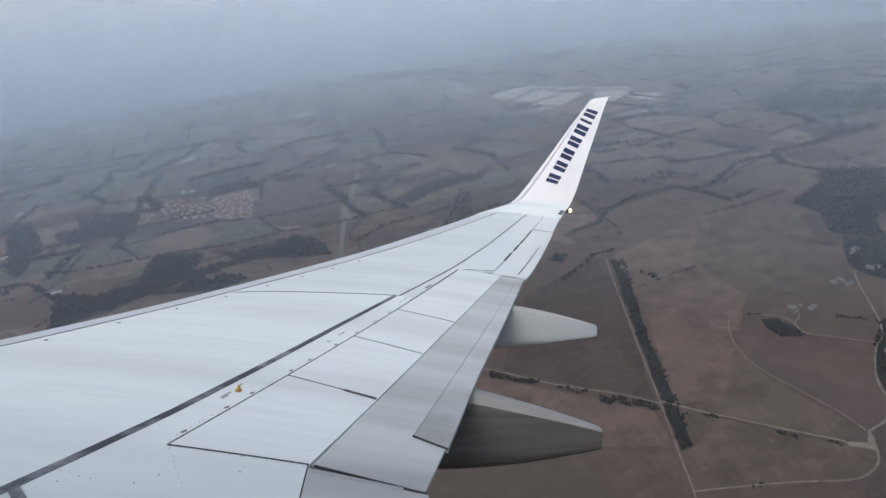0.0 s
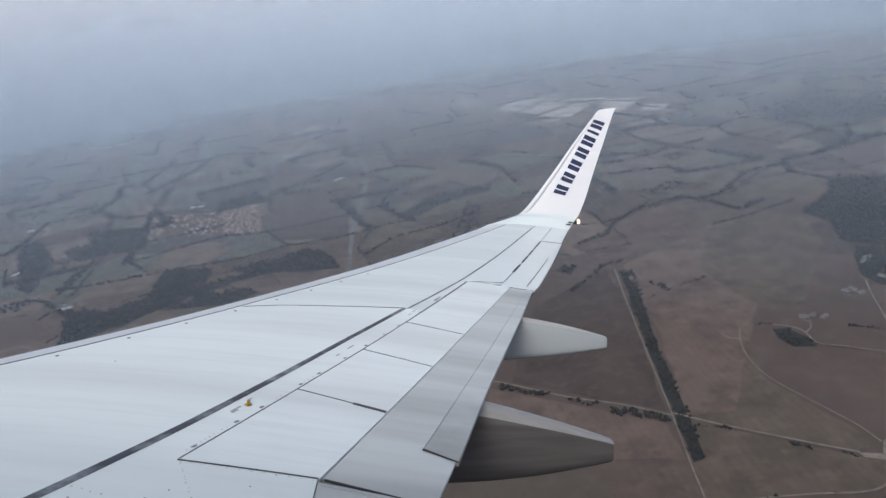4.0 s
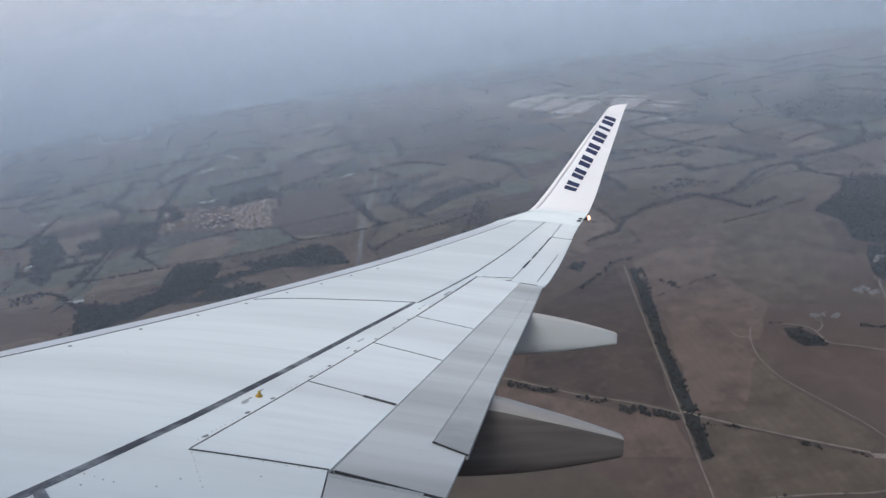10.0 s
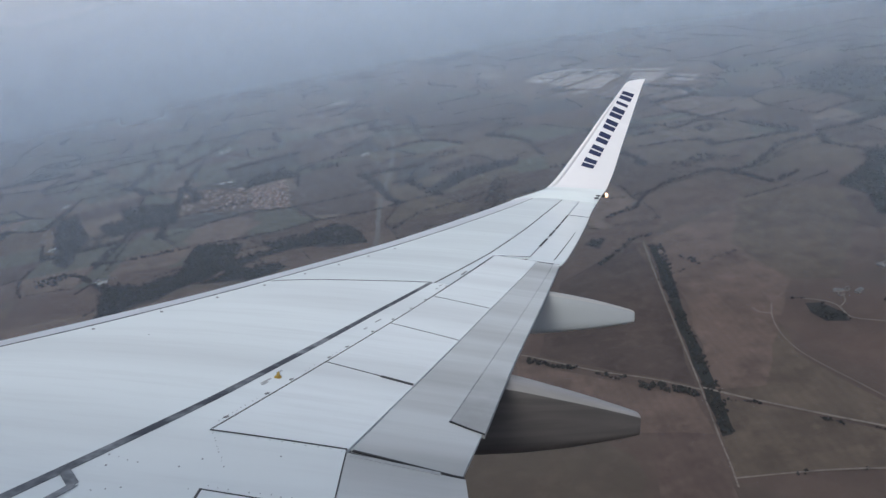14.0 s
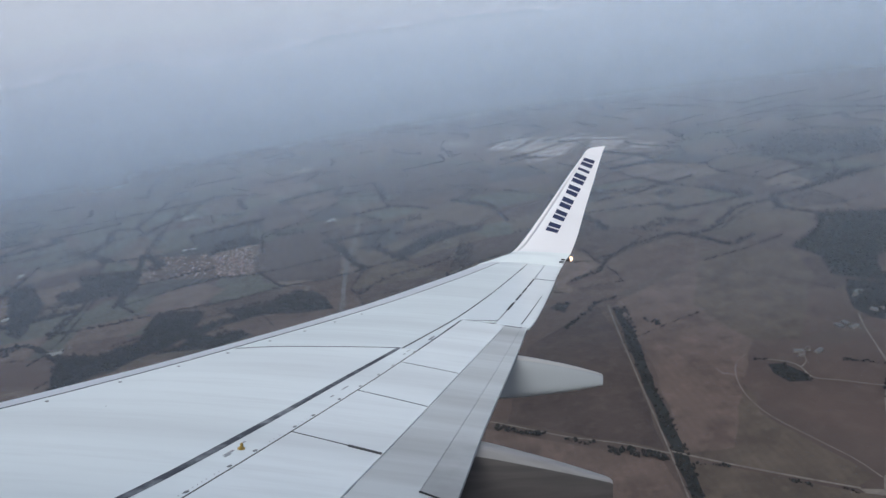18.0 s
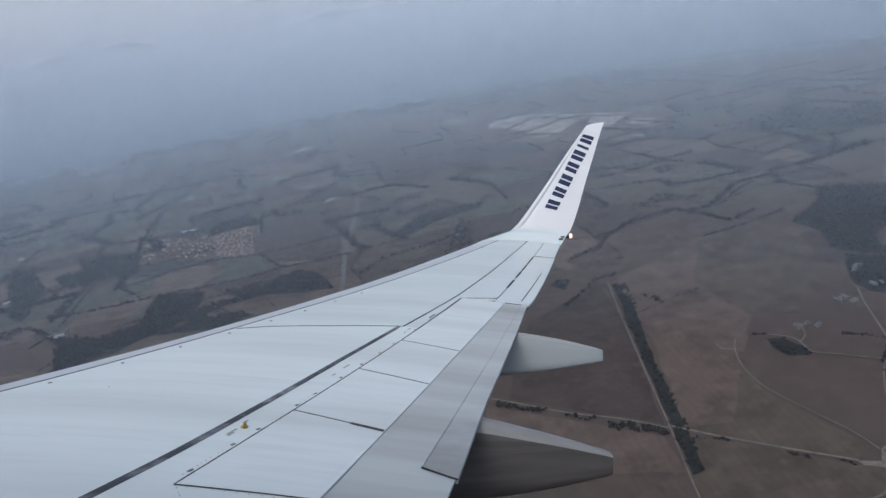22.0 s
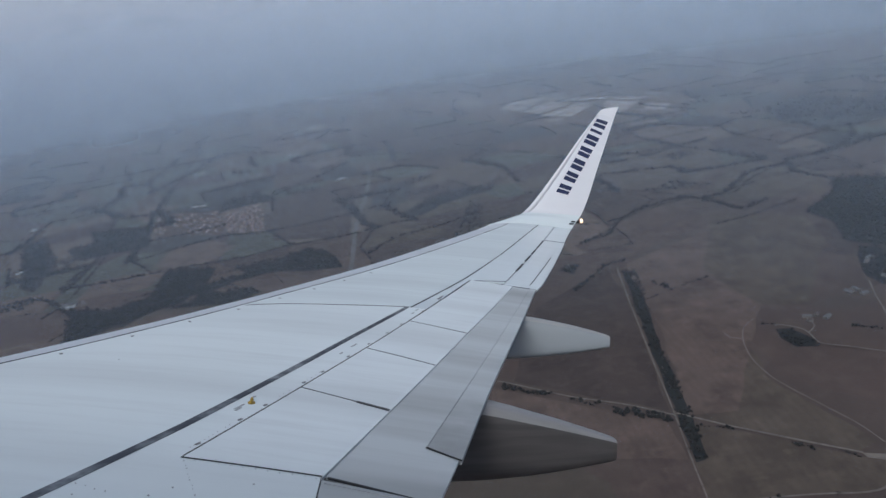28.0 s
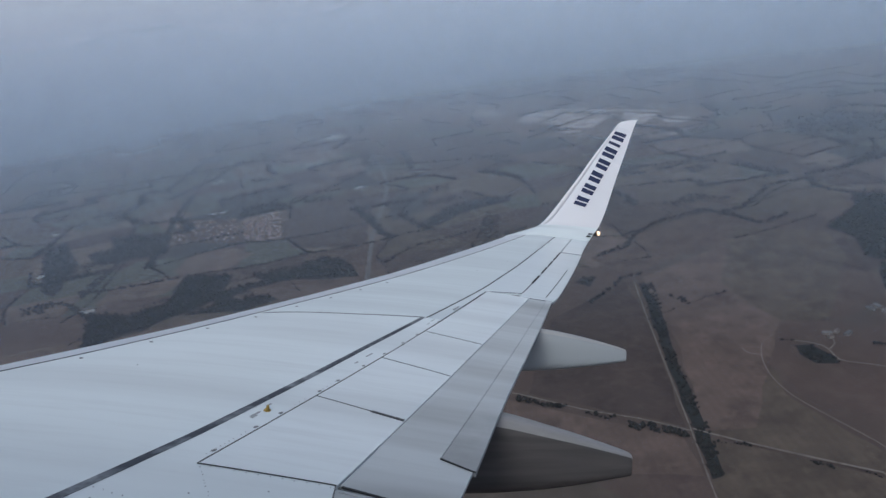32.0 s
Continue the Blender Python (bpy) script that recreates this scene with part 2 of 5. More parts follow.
M_WET = soil_material("damp_dark_soil", (0.064, 0.049, 0.043), (0.054, 0.041, 0.036), 0.03)
M_GREEN = soil_material("dull_green_pasture", (0.080, 0.079, 0.065), (0.064, 0.064, 0.053), 0.03)
# ground below the woods, about as dark as the tree crowns
M_PARK = soil_material("crown_dark_ground", (0.027, 0.028, 0.027), (0.020, 0.021, 0.021), 0.05, 0.0018, 0.8)
M_TRACK = soil_material("pale_gravel_track", (0.165, 0.145, 0.125), (0.115, 0.100, 0.088), 0.2, 0.01)
M_ROAD = soil_material("grey_asphalt_road", (0.125, 0.115, 0.112), (0.095, 0.088, 0.085), 0.2, 0.01)
M_SAND = soil_material("pale_quarry_sand", (0.31, 0.25, 0.195), (0.17, 0.135, 0.105), 0.04, 0.012)
M_CONCRETE = soil_material("pale_concrete_apron", (0.34, 0.31, 0.285), (0.20, 0.182, 0.172), 0.03, 0.012, 2.6)
M_WALL = plain("pale_render_wall", (0.165, 0.148, 0.137), 0.8, 0.3, 0.4)
M_ROOF = plain("brown_tile_roof", (0.098, 0.076, 0.069), 0.7, 0.4, 0.5)
M_BRICK = plain("pinkish_brick_wall", (0.30, 0.235, 0.215), 0.8, 0.3, 0.4)
M_TILE = plain("red_clay_tile_roof", (0.165, 0.105, 0.088), 0.7, 0.4, 0.5)
M_TIN = plain("pale_sheet_metal_roof", (0.115, 0.115, 0.117), 0.9, 0.25, 0.3)

k = Mat("bare_winter_foliage", 0.9, 0.0, 0.1)
k.colour(k.ramp(k.island(), [(0.0, (0.0175, 0.017, 0.0165)), (0.5, (0.0225, 0.0213, 0.0197)), (0.8, (0.031, 0.027, 0.0235)), (1.0, (0.0225, 0.0215, 0.0195))]))
M_TREE = k.m


def mist_material(name, density, z_full):
    """Thin mist that the sky lights from both sides; it thins out down at the ground."""
    m = bpy.data.materials.new(name)
    m.use_nodes = True
    t = m.node_tree
    t.nodes.clear()
    out = t.nodes.new("ShaderNodeOutputMaterial")
    geo = t.nodes.new("ShaderNodeNewGeometry")
    xyz = t.nodes.new("ShaderNodeSeparateXYZ")
    t.links.new(geo.outputs["Position"], xyz.inputs[0])
    rng = t.nodes.new("ShaderNodeMapRange")
    rng.interpolation_type = "SMOOTHSTEP"
    rng.inputs["From Min"].default_value, rng.inputs["From Max"].default_value = 0.0, z_full
    rng.inputs["To Min"].default_value, rng.inputs["To Max"].default_value = 0.0, density
    t.links.new(xyz.outputs[2], rng.inputs[0])
    nz = t.nodes.new("ShaderNodeTexNoise")
    nz.inputs["Scale"].default_value = 0.0012
    nz.inputs["Detail"].default_value = 5.0
    t.links.new(geo.outputs["Position"], nz.inputs["Vector"])
    mul = t.nodes.new("ShaderNodeMath")
    mul.operation = "MULTIPLY_ADD"
    t.links.new(nz.outputs[0], mul.inputs[0])
    mul.inputs[1].default_value, mul.inputs[2].default_value = 0.8, 0.6
    amt = t.nodes.new("ShaderNodeMath")
    amt.operation = "MULTIPLY"
    amt.use_clamp = True
    # thicker towards the west
    west = t.nodes.new("ShaderNodeMapRange")
    west.inputs["From Min"].default_value, west.inputs["From Max"].default_value = 1500.0, -2500.0
    west.inputs["To Min"].default_value, west.inputs["To Max"].default_value = 1.0, 1.2
    t.links.new(xyz.outputs[0], west.inputs[0])
    bank = t.nodes.new("ShaderNodeMath")
    bank.operation = "MULTIPLY"
    t.links.new(rng.outputs[0], bank.inputs[0])
    t.links.new(west.outputs[0], bank.inputs[1])
    # and thinner again high above
    high = t.nodes.new("ShaderNodeMapRange")
    high.interpolation_type = "SMOOTHSTEP"
    high.inputs["From Min"].default_value, high.inputs["From Max"].default_value = 420.0, 820.0
    high.inputs["To Min"].default_value, high.inputs["To Max"].default_value = 1.0, 0.3
    t.links.new(xyz.outputs[2], high.inputs[0])
    layer = t.nodes.new("ShaderNodeMath")
    layer.operation = "MULTIPLY"
    t.links.new(bank.outputs[0], layer.inputs[0])
    t.links.new(high.outputs[0], layer.inputs[1])
    t.links.new(layer.outputs[0], amt.inputs[0])
    t.links.new(mul.outputs[0], amt.inputs[1])
    dif, tra, clear = t.nodes.new("ShaderNodeBsdfDiffuse"), t.nodes.new("ShaderNodeBsdfTranslucent"), t.nodes.new("ShaderNodeBsdfTransparent")
    for n in (dif, tra):
        n.inputs[0].default_value = (0.592, 0.715, 0.88, 1)
    both, mixed = t.nodes.new("ShaderNodeMixShader"), t.nodes.new("ShaderNodeMixShader")
    both.inputs[0].default_value = 0.5
    t.links.new(dif.outputs[0], both.inputs[1])
    t.links.new(tra.outputs[0], both.inputs[2])
    t.links.new(amt.outputs[0], mixed.inputs[0])
    t.links.new(clear.outputs[0], mixed.inputs[1])
    t.links.new(both.outputs[0], mixed.inputs[2])
    t.links.new(mixed.outputs[0], out.inputs[0])
    return m


k = Mat("glowing_haze_grey", 1.0)
# far country below, dissolving upwards into grey-blue cloud, denser towards the west; haze painted as glow
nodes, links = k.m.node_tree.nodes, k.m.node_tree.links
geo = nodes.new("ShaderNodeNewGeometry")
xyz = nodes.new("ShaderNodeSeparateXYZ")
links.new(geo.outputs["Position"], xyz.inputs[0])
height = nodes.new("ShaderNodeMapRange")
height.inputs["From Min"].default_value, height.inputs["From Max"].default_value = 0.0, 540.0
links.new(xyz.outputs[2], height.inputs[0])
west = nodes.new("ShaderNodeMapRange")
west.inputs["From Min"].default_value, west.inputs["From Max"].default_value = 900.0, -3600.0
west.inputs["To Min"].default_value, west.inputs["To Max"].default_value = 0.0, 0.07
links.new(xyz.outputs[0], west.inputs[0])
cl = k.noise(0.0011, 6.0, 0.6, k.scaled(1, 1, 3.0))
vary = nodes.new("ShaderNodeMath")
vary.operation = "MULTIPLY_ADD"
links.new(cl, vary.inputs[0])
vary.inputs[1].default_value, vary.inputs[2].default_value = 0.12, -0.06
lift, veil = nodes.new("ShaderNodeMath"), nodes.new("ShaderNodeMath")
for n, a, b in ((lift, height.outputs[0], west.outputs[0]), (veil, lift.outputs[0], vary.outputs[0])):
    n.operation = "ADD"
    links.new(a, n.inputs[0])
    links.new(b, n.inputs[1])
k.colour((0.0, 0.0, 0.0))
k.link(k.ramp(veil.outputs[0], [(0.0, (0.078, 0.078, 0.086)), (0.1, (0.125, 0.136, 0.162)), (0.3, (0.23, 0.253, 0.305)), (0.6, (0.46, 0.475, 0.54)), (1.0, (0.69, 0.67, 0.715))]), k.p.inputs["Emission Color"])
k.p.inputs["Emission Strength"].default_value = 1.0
M_HAZE_GLOW = k.m


# ---- building helpers ----
def part(name, bm, material, parent=None, label="", smooth=True):
    me = bpy.data.meshes.new(name)
    bm.to_mesh(me)
    bm.free()
    for p in me.polygons:
        p.use_smooth = smooth
    me.materials.append(material)
    ob = new(name, me)
    if parent:
        ob.parent = parent
    if label:
        ob["label"] = label
    return ob


def from_lists(name, verts, faces, material, parent=None, smooth=False):
    me = bpy.data.meshes.new(name)
    me.from_pydata(verts, [], faces)
    for p in me.polygons:
        p.use_smooth = smooth
    me.materials.append(material)
    ob = new(name, me)
    if parent:
        ob.parent = parent
    return ob


def box(bm, x0, x1, y0, y1, z0, z1):
    v = [bm.verts.new((x, y, z)) for z in (z0, z1) for y in (y0, y1) for x in (x0, x1)]
    for f in ((0, 2, 3, 1), (4, 5, 7, 6), (0, 1, 5, 4), (2, 6, 7, 3), (0, 4, 6, 2), (1, 3, 7, 5)):
        bm.faces.new([v[i] for i in f])


def loft(bm, rings, caps=True):
    rows = [[bm.verts.new(p) for p in r] for r in rings]
    n = len(rows[0])
    for a, b in zip(rows, rows[1:]):
        for i in range(n):
            bm.faces.new((a[i], a[(i + 1) % n], b[(i + 1) % n], b[i]))
    if caps:
        bm.faces.new(rows[0][::-1])
        bm.faces.new(rows[-1])
    bmesh.ops.recalc_face_normals(bm, faces=bm.faces[:])

# ---- ground ----
bm = bmesh.new()
rings = []
for r in (0, 300, 700, 1200, 1800, 2500, 3300, 4200, 5400, 6965):
    rings.append([bm.verts.new((r * math.cos(a), r * math.sin(a), 0)) for a in np.linspace(0, 2 * math.pi, 96, endpoint=False)] if r else [bm.verts.new((0, 0, 0))])
for i in range(96):
    bm.faces.new((rings[0][0], rings[1][i], rings[1][(i + 1) % 96]))
for a, b in zip(rings[1:], rings[2:]):
    for i in range(96):
        bm.faces.new((a[i], b[i], b[(i + 1) % 96], a[(i + 1) % 96]))
tagged(part("ground", bm, M_LAND, smooth=False), "patchwork of brown winter farmland seen from the air", "ground", kind="structure")

field_level = [0.1]


def smooth_line(pts, step=12.0, closed=False):
    """Points along a rounded line through the given ones."""
    p = [Vector((*q, 0)) for q in pts]
    n = len(p)
    out = []
    for i in range(n if closed else n - 1):
        if closed:
            a, b, c, d = p[i - 1], p[i], p[(i + 1) % n], p[(i + 2) % n]
        else:
            a, b, c, d = p[max(i - 1, 0)], p[i], p[i + 1], p[min(i + 2, n - 1)]
        m = max(2, int((c - b).length / step))
        for j in range(m):
            t = j / m
            out.append(0.5 * ((2 * b) + (c - a) * t + (2 * a - 5 * b + 4 * c - d) * t * t + (3 * b - a - 3 * c + d) * t ** 3))
    if not closed:
        out.append(p[-1])
    return out


def road(name, pts, width, material, label):
    line = smooth_line(pts)
    width *= 0.85
    field_level[0] += 0.005
    z = 2.6 + field_level[0] * 0.2
    bm = bmesh.new()
    prev = None
    for i, p in enumerate(line):
        d = (line[min(i + 1, len(line) - 1)] - line[max(i - 1, 0)]).normalized()
        s = Vector((-d.y, d.x, 0)) * width / 2 * (0.85 + 0.3 * noise.noise(p * 0.02))
        a, b = bm.verts.new(p + s + Vector((0, 0, z))), bm.verts.new(p - s + Vector((0, 0, z)))
        if prev:
            bm.faces.new((prev[0], prev[1], b, a))
        prev = (a, b)
    return tagged(part(name, bm, material, smooth=False), label, "road", kind="structure")


def field(name, pts, material, label, wobble=6.0, level=None):
    """A field with slightly uneven edges, lying on the ground."""
    if level is None:
        field_level[0] += 0.012
    z = level or field_level[0]
    bm = bmesh.new()
    ring = []
    n = len(pts)
    for i in range(n):
        a, b = Vector((*pts[i], 0)), Vector((*pts[(i + 1) % n], 0))
        m = max(2, int((b - a).length / 25))
        for j in range(m):
            q = a.lerp(b, j / m)
            q += Vector((noise.noise(q * 0.013), noise.noise(q * 0.013 + Vector((50, 0, 0))), 0)) * wobble
            ring.append(bm.verts.new((q.x, q.y, z)))
    f = bm.faces.new(ring)
    f.normal_update()
    if f.normal.z < 0:
        f.normal_flip()
    bmesh.ops.triangulate(bm, faces=[f])
    return tagged(part(name, bm, material, smooth=False), label, "field", kind="structure")


def inside(x, y, pts):
    c = False
    for (x0, y0), (x1, y1) in zip(pts, pts[1:] + pts[:1]):
        if (y0 > y) != (y1 > y) and x < (x1 - x0) * (y - y0) / (y1 - y0) + x0:
            c = not c
    return c


# a crown clump: an uneven ball of twigs on a short stem
ico = bmesh.new()
bmesh.ops.create_icosphere(ico, subdivisions=1, radius=1.0)
CLUMP_V = np.array([v.co[:] for v in ico.verts])
CLUMP_F = np.array([[v.index for v in f.verts] for f in ico.faces])
ico.free()
rng = np.random.default_rng(7)


def clumps(name, spots, label, category="trees"):
    """Many tree crowns, each of two or three uneven clumps, joined into one mass."""
    vs, fs, base = [], [], 0
    for x, y, s in spots:
        for c in range(3 if s > 3.5 else 2):
            r = s * rng.uniform(0.4, 0.75)
            off = rng.normal(0, s * 0.38, 3)
            shape = CLUMP_V * rng.uniform(0.55, 1.3, (len(CLUMP_V), 1)) * (r, r, r * 0.9)
            v = shape + (x + off[0], y + off[1], s * 0.95 + off[2] * 0.7)
            v[:, 2] = np.maximum(v[:, 2], 0.0)
            vs.append(v)
            fs.append(CLUMP_F + base)
            base += len(CLUMP_V)
    ob = from_lists(name, np.concatenate(vs).tolist(), np.concatenate(fs).tolist(), M_TREE)
    return tagged(ob, label, category, kind="stuff")


def wood(name, pts, spacing, size, label, keep=1.0):
    x0, x1 = min(p[0] for p in pts), max(p[0] for p in pts)
    y0, y1 = min(p[1] for p in pts), max(p[1] for p in pts)
    spots = []
    for x in np.arange(x0, x1, spacing):
        for y in np.arange(y0, y1, spacing):
            u, v = x + rng.uniform(-0.6, 0.6) * spacing, y + rng.uniform(-0.6, 0.6) * spacing
            thin = keep + 0.9 * noise.noise(Vector((u, v, 3)) * 0.012) * (1 if keep < 1 else 0)
            if inside(u, v, pts) and rng.random() < thin:
                spots.append((u, v, size * rng.uniform(0.6, 1.25)))
    return clumps(name, spots, label)


def hedge(pts, size=3.0, gap=0.12, spacing=4.5, width=1.2):
    spots = []
    for p in smooth_line(pts, spacing):
        if rng.random() > gap + 0.35 * max(0, noise.noise(p * 0.01)):
            spots.append((p.x + rng.normal(0, width), p.y + rng.normal(0, width), size * rng.uniform(0.6, 1.5)))
    return clumps("hedge", spots, "dark leafless hedgerow along a field edge", "hedge")


# ---- the wider patchwork of fields: a skewed, uneven grid of plots with hedges on many edges ----
SOILS = ((M_BROWN, "ploughed brown field"), (M_RED, "reddish bare soil field"), (M_WET, "damp dark soil field"), (M_OLIVE, "olive brown stubble field"),
         (M_PALE, "pale stubble field"), (M_GREEN, "dull green pasture"), (M_DARKF, "dark winter crop field"), (M_GREEN, "dull green pasture"), (M_OLIVE, "olive brown stubble field"))
plots = random.Random(23)
NX, NY = 28, 26
corner = {}
for i in range(NX + 1):
    for j in range(NY + 1):
        u, v = -3700 + i * 248 + plots.uniform(-88, 88), 1250 + j * 188 * (1 + j * 0.007) + plots.uniform(-62, 62)
        corner[i, j] = (u * 0.95 - (v - 1500) * 0.22 + 260, v + u * 0.13)
for i in range(NX):
    for j in range(NY):
        quad = [corner[i, j], corner[i + 1, j], corner[i + 1, j + 1], corner[i, j + 1]]
        cx, cy = sum(p[0] for p in quad) / 4, sum(p[1] for p in quad) / 4
        near = -420 < cx < 900 and cy < 1900
        far = cy > 2300
        if math.hypot(cx, cy) > 6800 or near and plots.random() < 0.75:
            continue
        soil, words = SOILS[plots.randrange(4)] if near else SOILS[plots.randrange(2, len(SOILS))] if far else SOILS[plots.randrange(5)]
        if plots.random() < 0.88:
            field("field", quad, soil, words, 14.0, 0.06 + 0.02 * ((i + 3 * j) % 7))
        quarry = -1400 < cx < -600 and 1250 < cy < 2150
        for a, b in ((0, 1), (0, 3)):
            if not quarry and plots.random() < (0.2 if near else 0.5):
                middle = ((quad[a][0] + quad[b][0]) / 2 + plots.uniform(-18, 18), (quad[a][1] + quad[b][1]) / 2 + plots.uniform(-18, 18))
                belt = far and plots.random() < 0.4
                hedge([quad[a], middle, quad[b]], plots.uniform(2.0, 3.2) * (2.4 if belt else 1.7 if far else 1.0), plots.uniform(0.0, 0.25),
                      (2.2 if belt else 5.0) * (1.5 if cy > 4300 else 1.0), plots.uniform(7, 15) * 0.6 if belt else 1.2)
        if not near and not quarry and plots.random() < 0.1:
            cxy = [(cx + (p[0] - cx) * 0.55, cy + (p[1] - cy) * 0.4) for p in quad]
            wood("wood", cxy, 13 if cy < 3500 else 18, 5.5 if cy < 3500 else 8, "small dark wood among the fields", 0.9)
field_level[0] = max(field_level[0], 0.3)

field("yard", [(382, 821), (413, 808), (432, 834), (428, 808), (407, 787), (384, 798)], M_TRACK, "pale trodden farmyard beside the lane")
field("field", [(169, 983), (244, 922), (314, 865), (378, 812), (410, 793), (392, 762), (359, 745), (273, 757), (124, 780)], M_OLIVE, "olive brown stubble between two lanes", 4.0)
field("field", [(393, 1175), (368, 1060), (375, 1013), (421, 833), (380, 825), (262, 920), (179, 997), (223, 1092), (273, 1160)], M_OLIVE, "olive brown stubble beside a lane", 10.0)
field("field", [(458, 856), (508, 852), (472, 716), (443, 637), (404, 601), (300, 624), (356, 722), (404, 757)], M_WET, "damp dark soil in a ploughed field", 26.0)
field("field", [(69, 976), (153, 968), (126, 816), (105, 718), (1, 740)], M_RED, "reddish bare soil field", 14.0)
BELT = [(299, 1622), (327, 1609), (297, 1478), (243, 1266), (211, 1096), (195, 989), (163, 873), (145, 871), (171, 996), (206, 1183), (245, 1375)]
field("field", BELT, M_PARK, "ground under trees, coloured as dark as the crowns")
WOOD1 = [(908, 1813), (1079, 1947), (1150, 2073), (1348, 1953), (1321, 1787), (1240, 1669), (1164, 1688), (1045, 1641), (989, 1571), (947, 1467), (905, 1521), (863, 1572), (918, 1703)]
field("field", WOOD1, M_PARK, "ground under trees, coloured as dark as the crowns")
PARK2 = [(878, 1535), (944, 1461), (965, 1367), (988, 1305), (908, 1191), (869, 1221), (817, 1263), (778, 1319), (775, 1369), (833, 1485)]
field("field", PARK2, M_PARK, "ground under trees, coloured as dark as the crowns")
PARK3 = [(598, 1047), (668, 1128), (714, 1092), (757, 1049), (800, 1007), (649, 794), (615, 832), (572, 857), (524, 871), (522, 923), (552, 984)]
field("field", PARK3, M_PARK, "ground under trees, coloured as dark as the crowns")
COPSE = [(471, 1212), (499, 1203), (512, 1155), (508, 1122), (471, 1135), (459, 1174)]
field("field", COPSE, M_PARK, "ground under trees, coloured as dark as the crowns")
field("field", [(-315, 2866), (-149, 2896), (-202, 2622), (-328, 2544)], M_DARKF, "dark winter crop field")
field("field", [(-30, 1838), (48, 1917), (193, 1883), (199, 1818), (116, 1791), (34, 1744), (-18, 1768)], M_DARKF, "dark winter crop field beside a hedge")
WOOD7 = [(-622, 2197), (-556, 2247), (-462, 2119), (-438, 2007), (-518, 2021), (-617, 2082)]
field("field", WOOD7, M_PARK, "ground under trees, coloured as dark as the crowns")
WOOD8 = [(-872, 1934), (-856, 1990), (-760, 2015), (-696, 1901), (-770, 1871), (-856, 1887), (-944, 1903)]
field("field", WOOD8, M_PARK, "ground under trees, coloured as dark as the crowns")
WOOD9 = [(-52, 2186), (30, 2477), (68, 2416), (12, 2152)]
field("field", [(-708, 1948), (-634, 1995), (-423, 1963), (-448, 1844), (-534, 1832)], M_PALE, "pale stubble field")
field("field", [(-271, 1720), (-338, 1788), (-212, 1773), (-119, 1814), (-20, 1893), (-292, 2026), (-351, 1921)], M_RED, "reddish bare soil field")
field("field", [(-794, 1330), (-793, 1530), (-721, 1757), (-678, 1893), (-511, 1709), (-601, 1505), (-705, 1390)], M_BROWN, "ploughed brown field")
field("field", [(-1908, 3917), (-1926, 4566), (-1517, 4412), (-1423, 3597), (-1486, 3229)], M_GREEN, "dull green pasture")
field("field", [(667, 1607), (786, 1679), (821, 1531), (731, 1356), (618, 1342), (578, 1424)], M_BROWN, "ploughed brown field")
field("field", [(-1349, 2046), (-1353, 2277), (-1276, 2517), (-948, 2476), (-902, 2077), (-1160, 2098)], M_GREEN, "grey-green pasture")
field("field", [(1453, 4225), (1760, 4313), (1705, 4020), (1492, 3971)], M_PALE, "pale bare field")

road("highway", [(-784, 1305), (-705, 1390), (-647, 1452), (-601, 1505), (-547, 1595), (-495, 1702), (-438, 1831), (-409, 1984), (-404, 2170), (-397, 2375), (-376, 2611), (-352, 2891), (-345, 3247), (-380, 3729), (-464, 4499)], 20, M_ROAD, "grey asphalt main road through the fields")
road("road", [(117, 758), (127, 803), (136, 853), (156, 951), (172, 1031), (201, 1185), (238, 1378), (267, 1525), (292, 1645)], 4, M_TRACK, "narrow pale gravel farm lane")
road("road", [(454, 1265), (419, 1239), (390, 1188), (372, 1125), (369, 1064), (377, 1018), (400, 944), (419, 882), (425, 832)], 3, M_TRACK, "narrow pale gravel farm lane")
road("road", [(372, 1231), (374, 1208), (395, 1195)], 4, M_TRACK, "narrow pale gravel farm lane")
road("road", [(169, 997), (216, 953), (260, 916), (316, 870), (381, 819)], 6, M_TRACK, "narrow pale gravel farm lane")
road("road", [(430, 831), (466, 846), (514, 870)], 6, M_TRACK, "narrow pale gravel farm lane")
road("road", [(415, 798), (395, 765), (362, 744), (330, 742), (272, 755), (204, 766), (121, 776)], 5, M_TRACK, "narrow pale gravel farm lane")
road("road", [(514, 870), (514, 909), (532, 954), (568, 1007), (600, 1046), (626, 1069), (663, 1122), (696, 1196), (732, 1279), (764, 1342)], 5, M_TRACK, "narrow pale gravel farm lane")
road("road", [(514, 870), (511, 833), (495, 777), (478, 714), (466, 663), (452, 613)], 6, M_TRACK, "narrow pale gravel farm lane")
road("road", [(478, 1229), (510, 1202), (518, 1174), (514, 1131), (551, 1102), (588, 1071), (604, 1059)], 5, M_TRACK, "narrow pale gravel farm lane")
road("road", [(518, 1174), (541, 1192), (554, 1226)], 4, M_TRACK, "narrow pale gravel farm lane")

wood("tree_belt", BELT, 6.5, 4.2, "dark belt of leafless trees along a track", 0.72)
wood("wood", WOOD1, 13, 6.5, "large dark leafless wood", 1.0)
wood("wood", PARK2, 11, 5, "scattered trees in dark parkland", 0.55)
wood("wood", PARK3, 8, 4.8, "trees round a farm in dark parkland", 0.75)
wood("wood", COPSE, 8, 4, "small dark copse beside a lane", 0.7)
wood("wood", WOOD7, 11, 5, "dark wood between fields", 0.9)
wood("wood", WOOD8, 11, 5, "dark wood between fields", 0.9)
wood("wood", WOOD9, 12, 5, "loose group of leafless trees", 0.6)

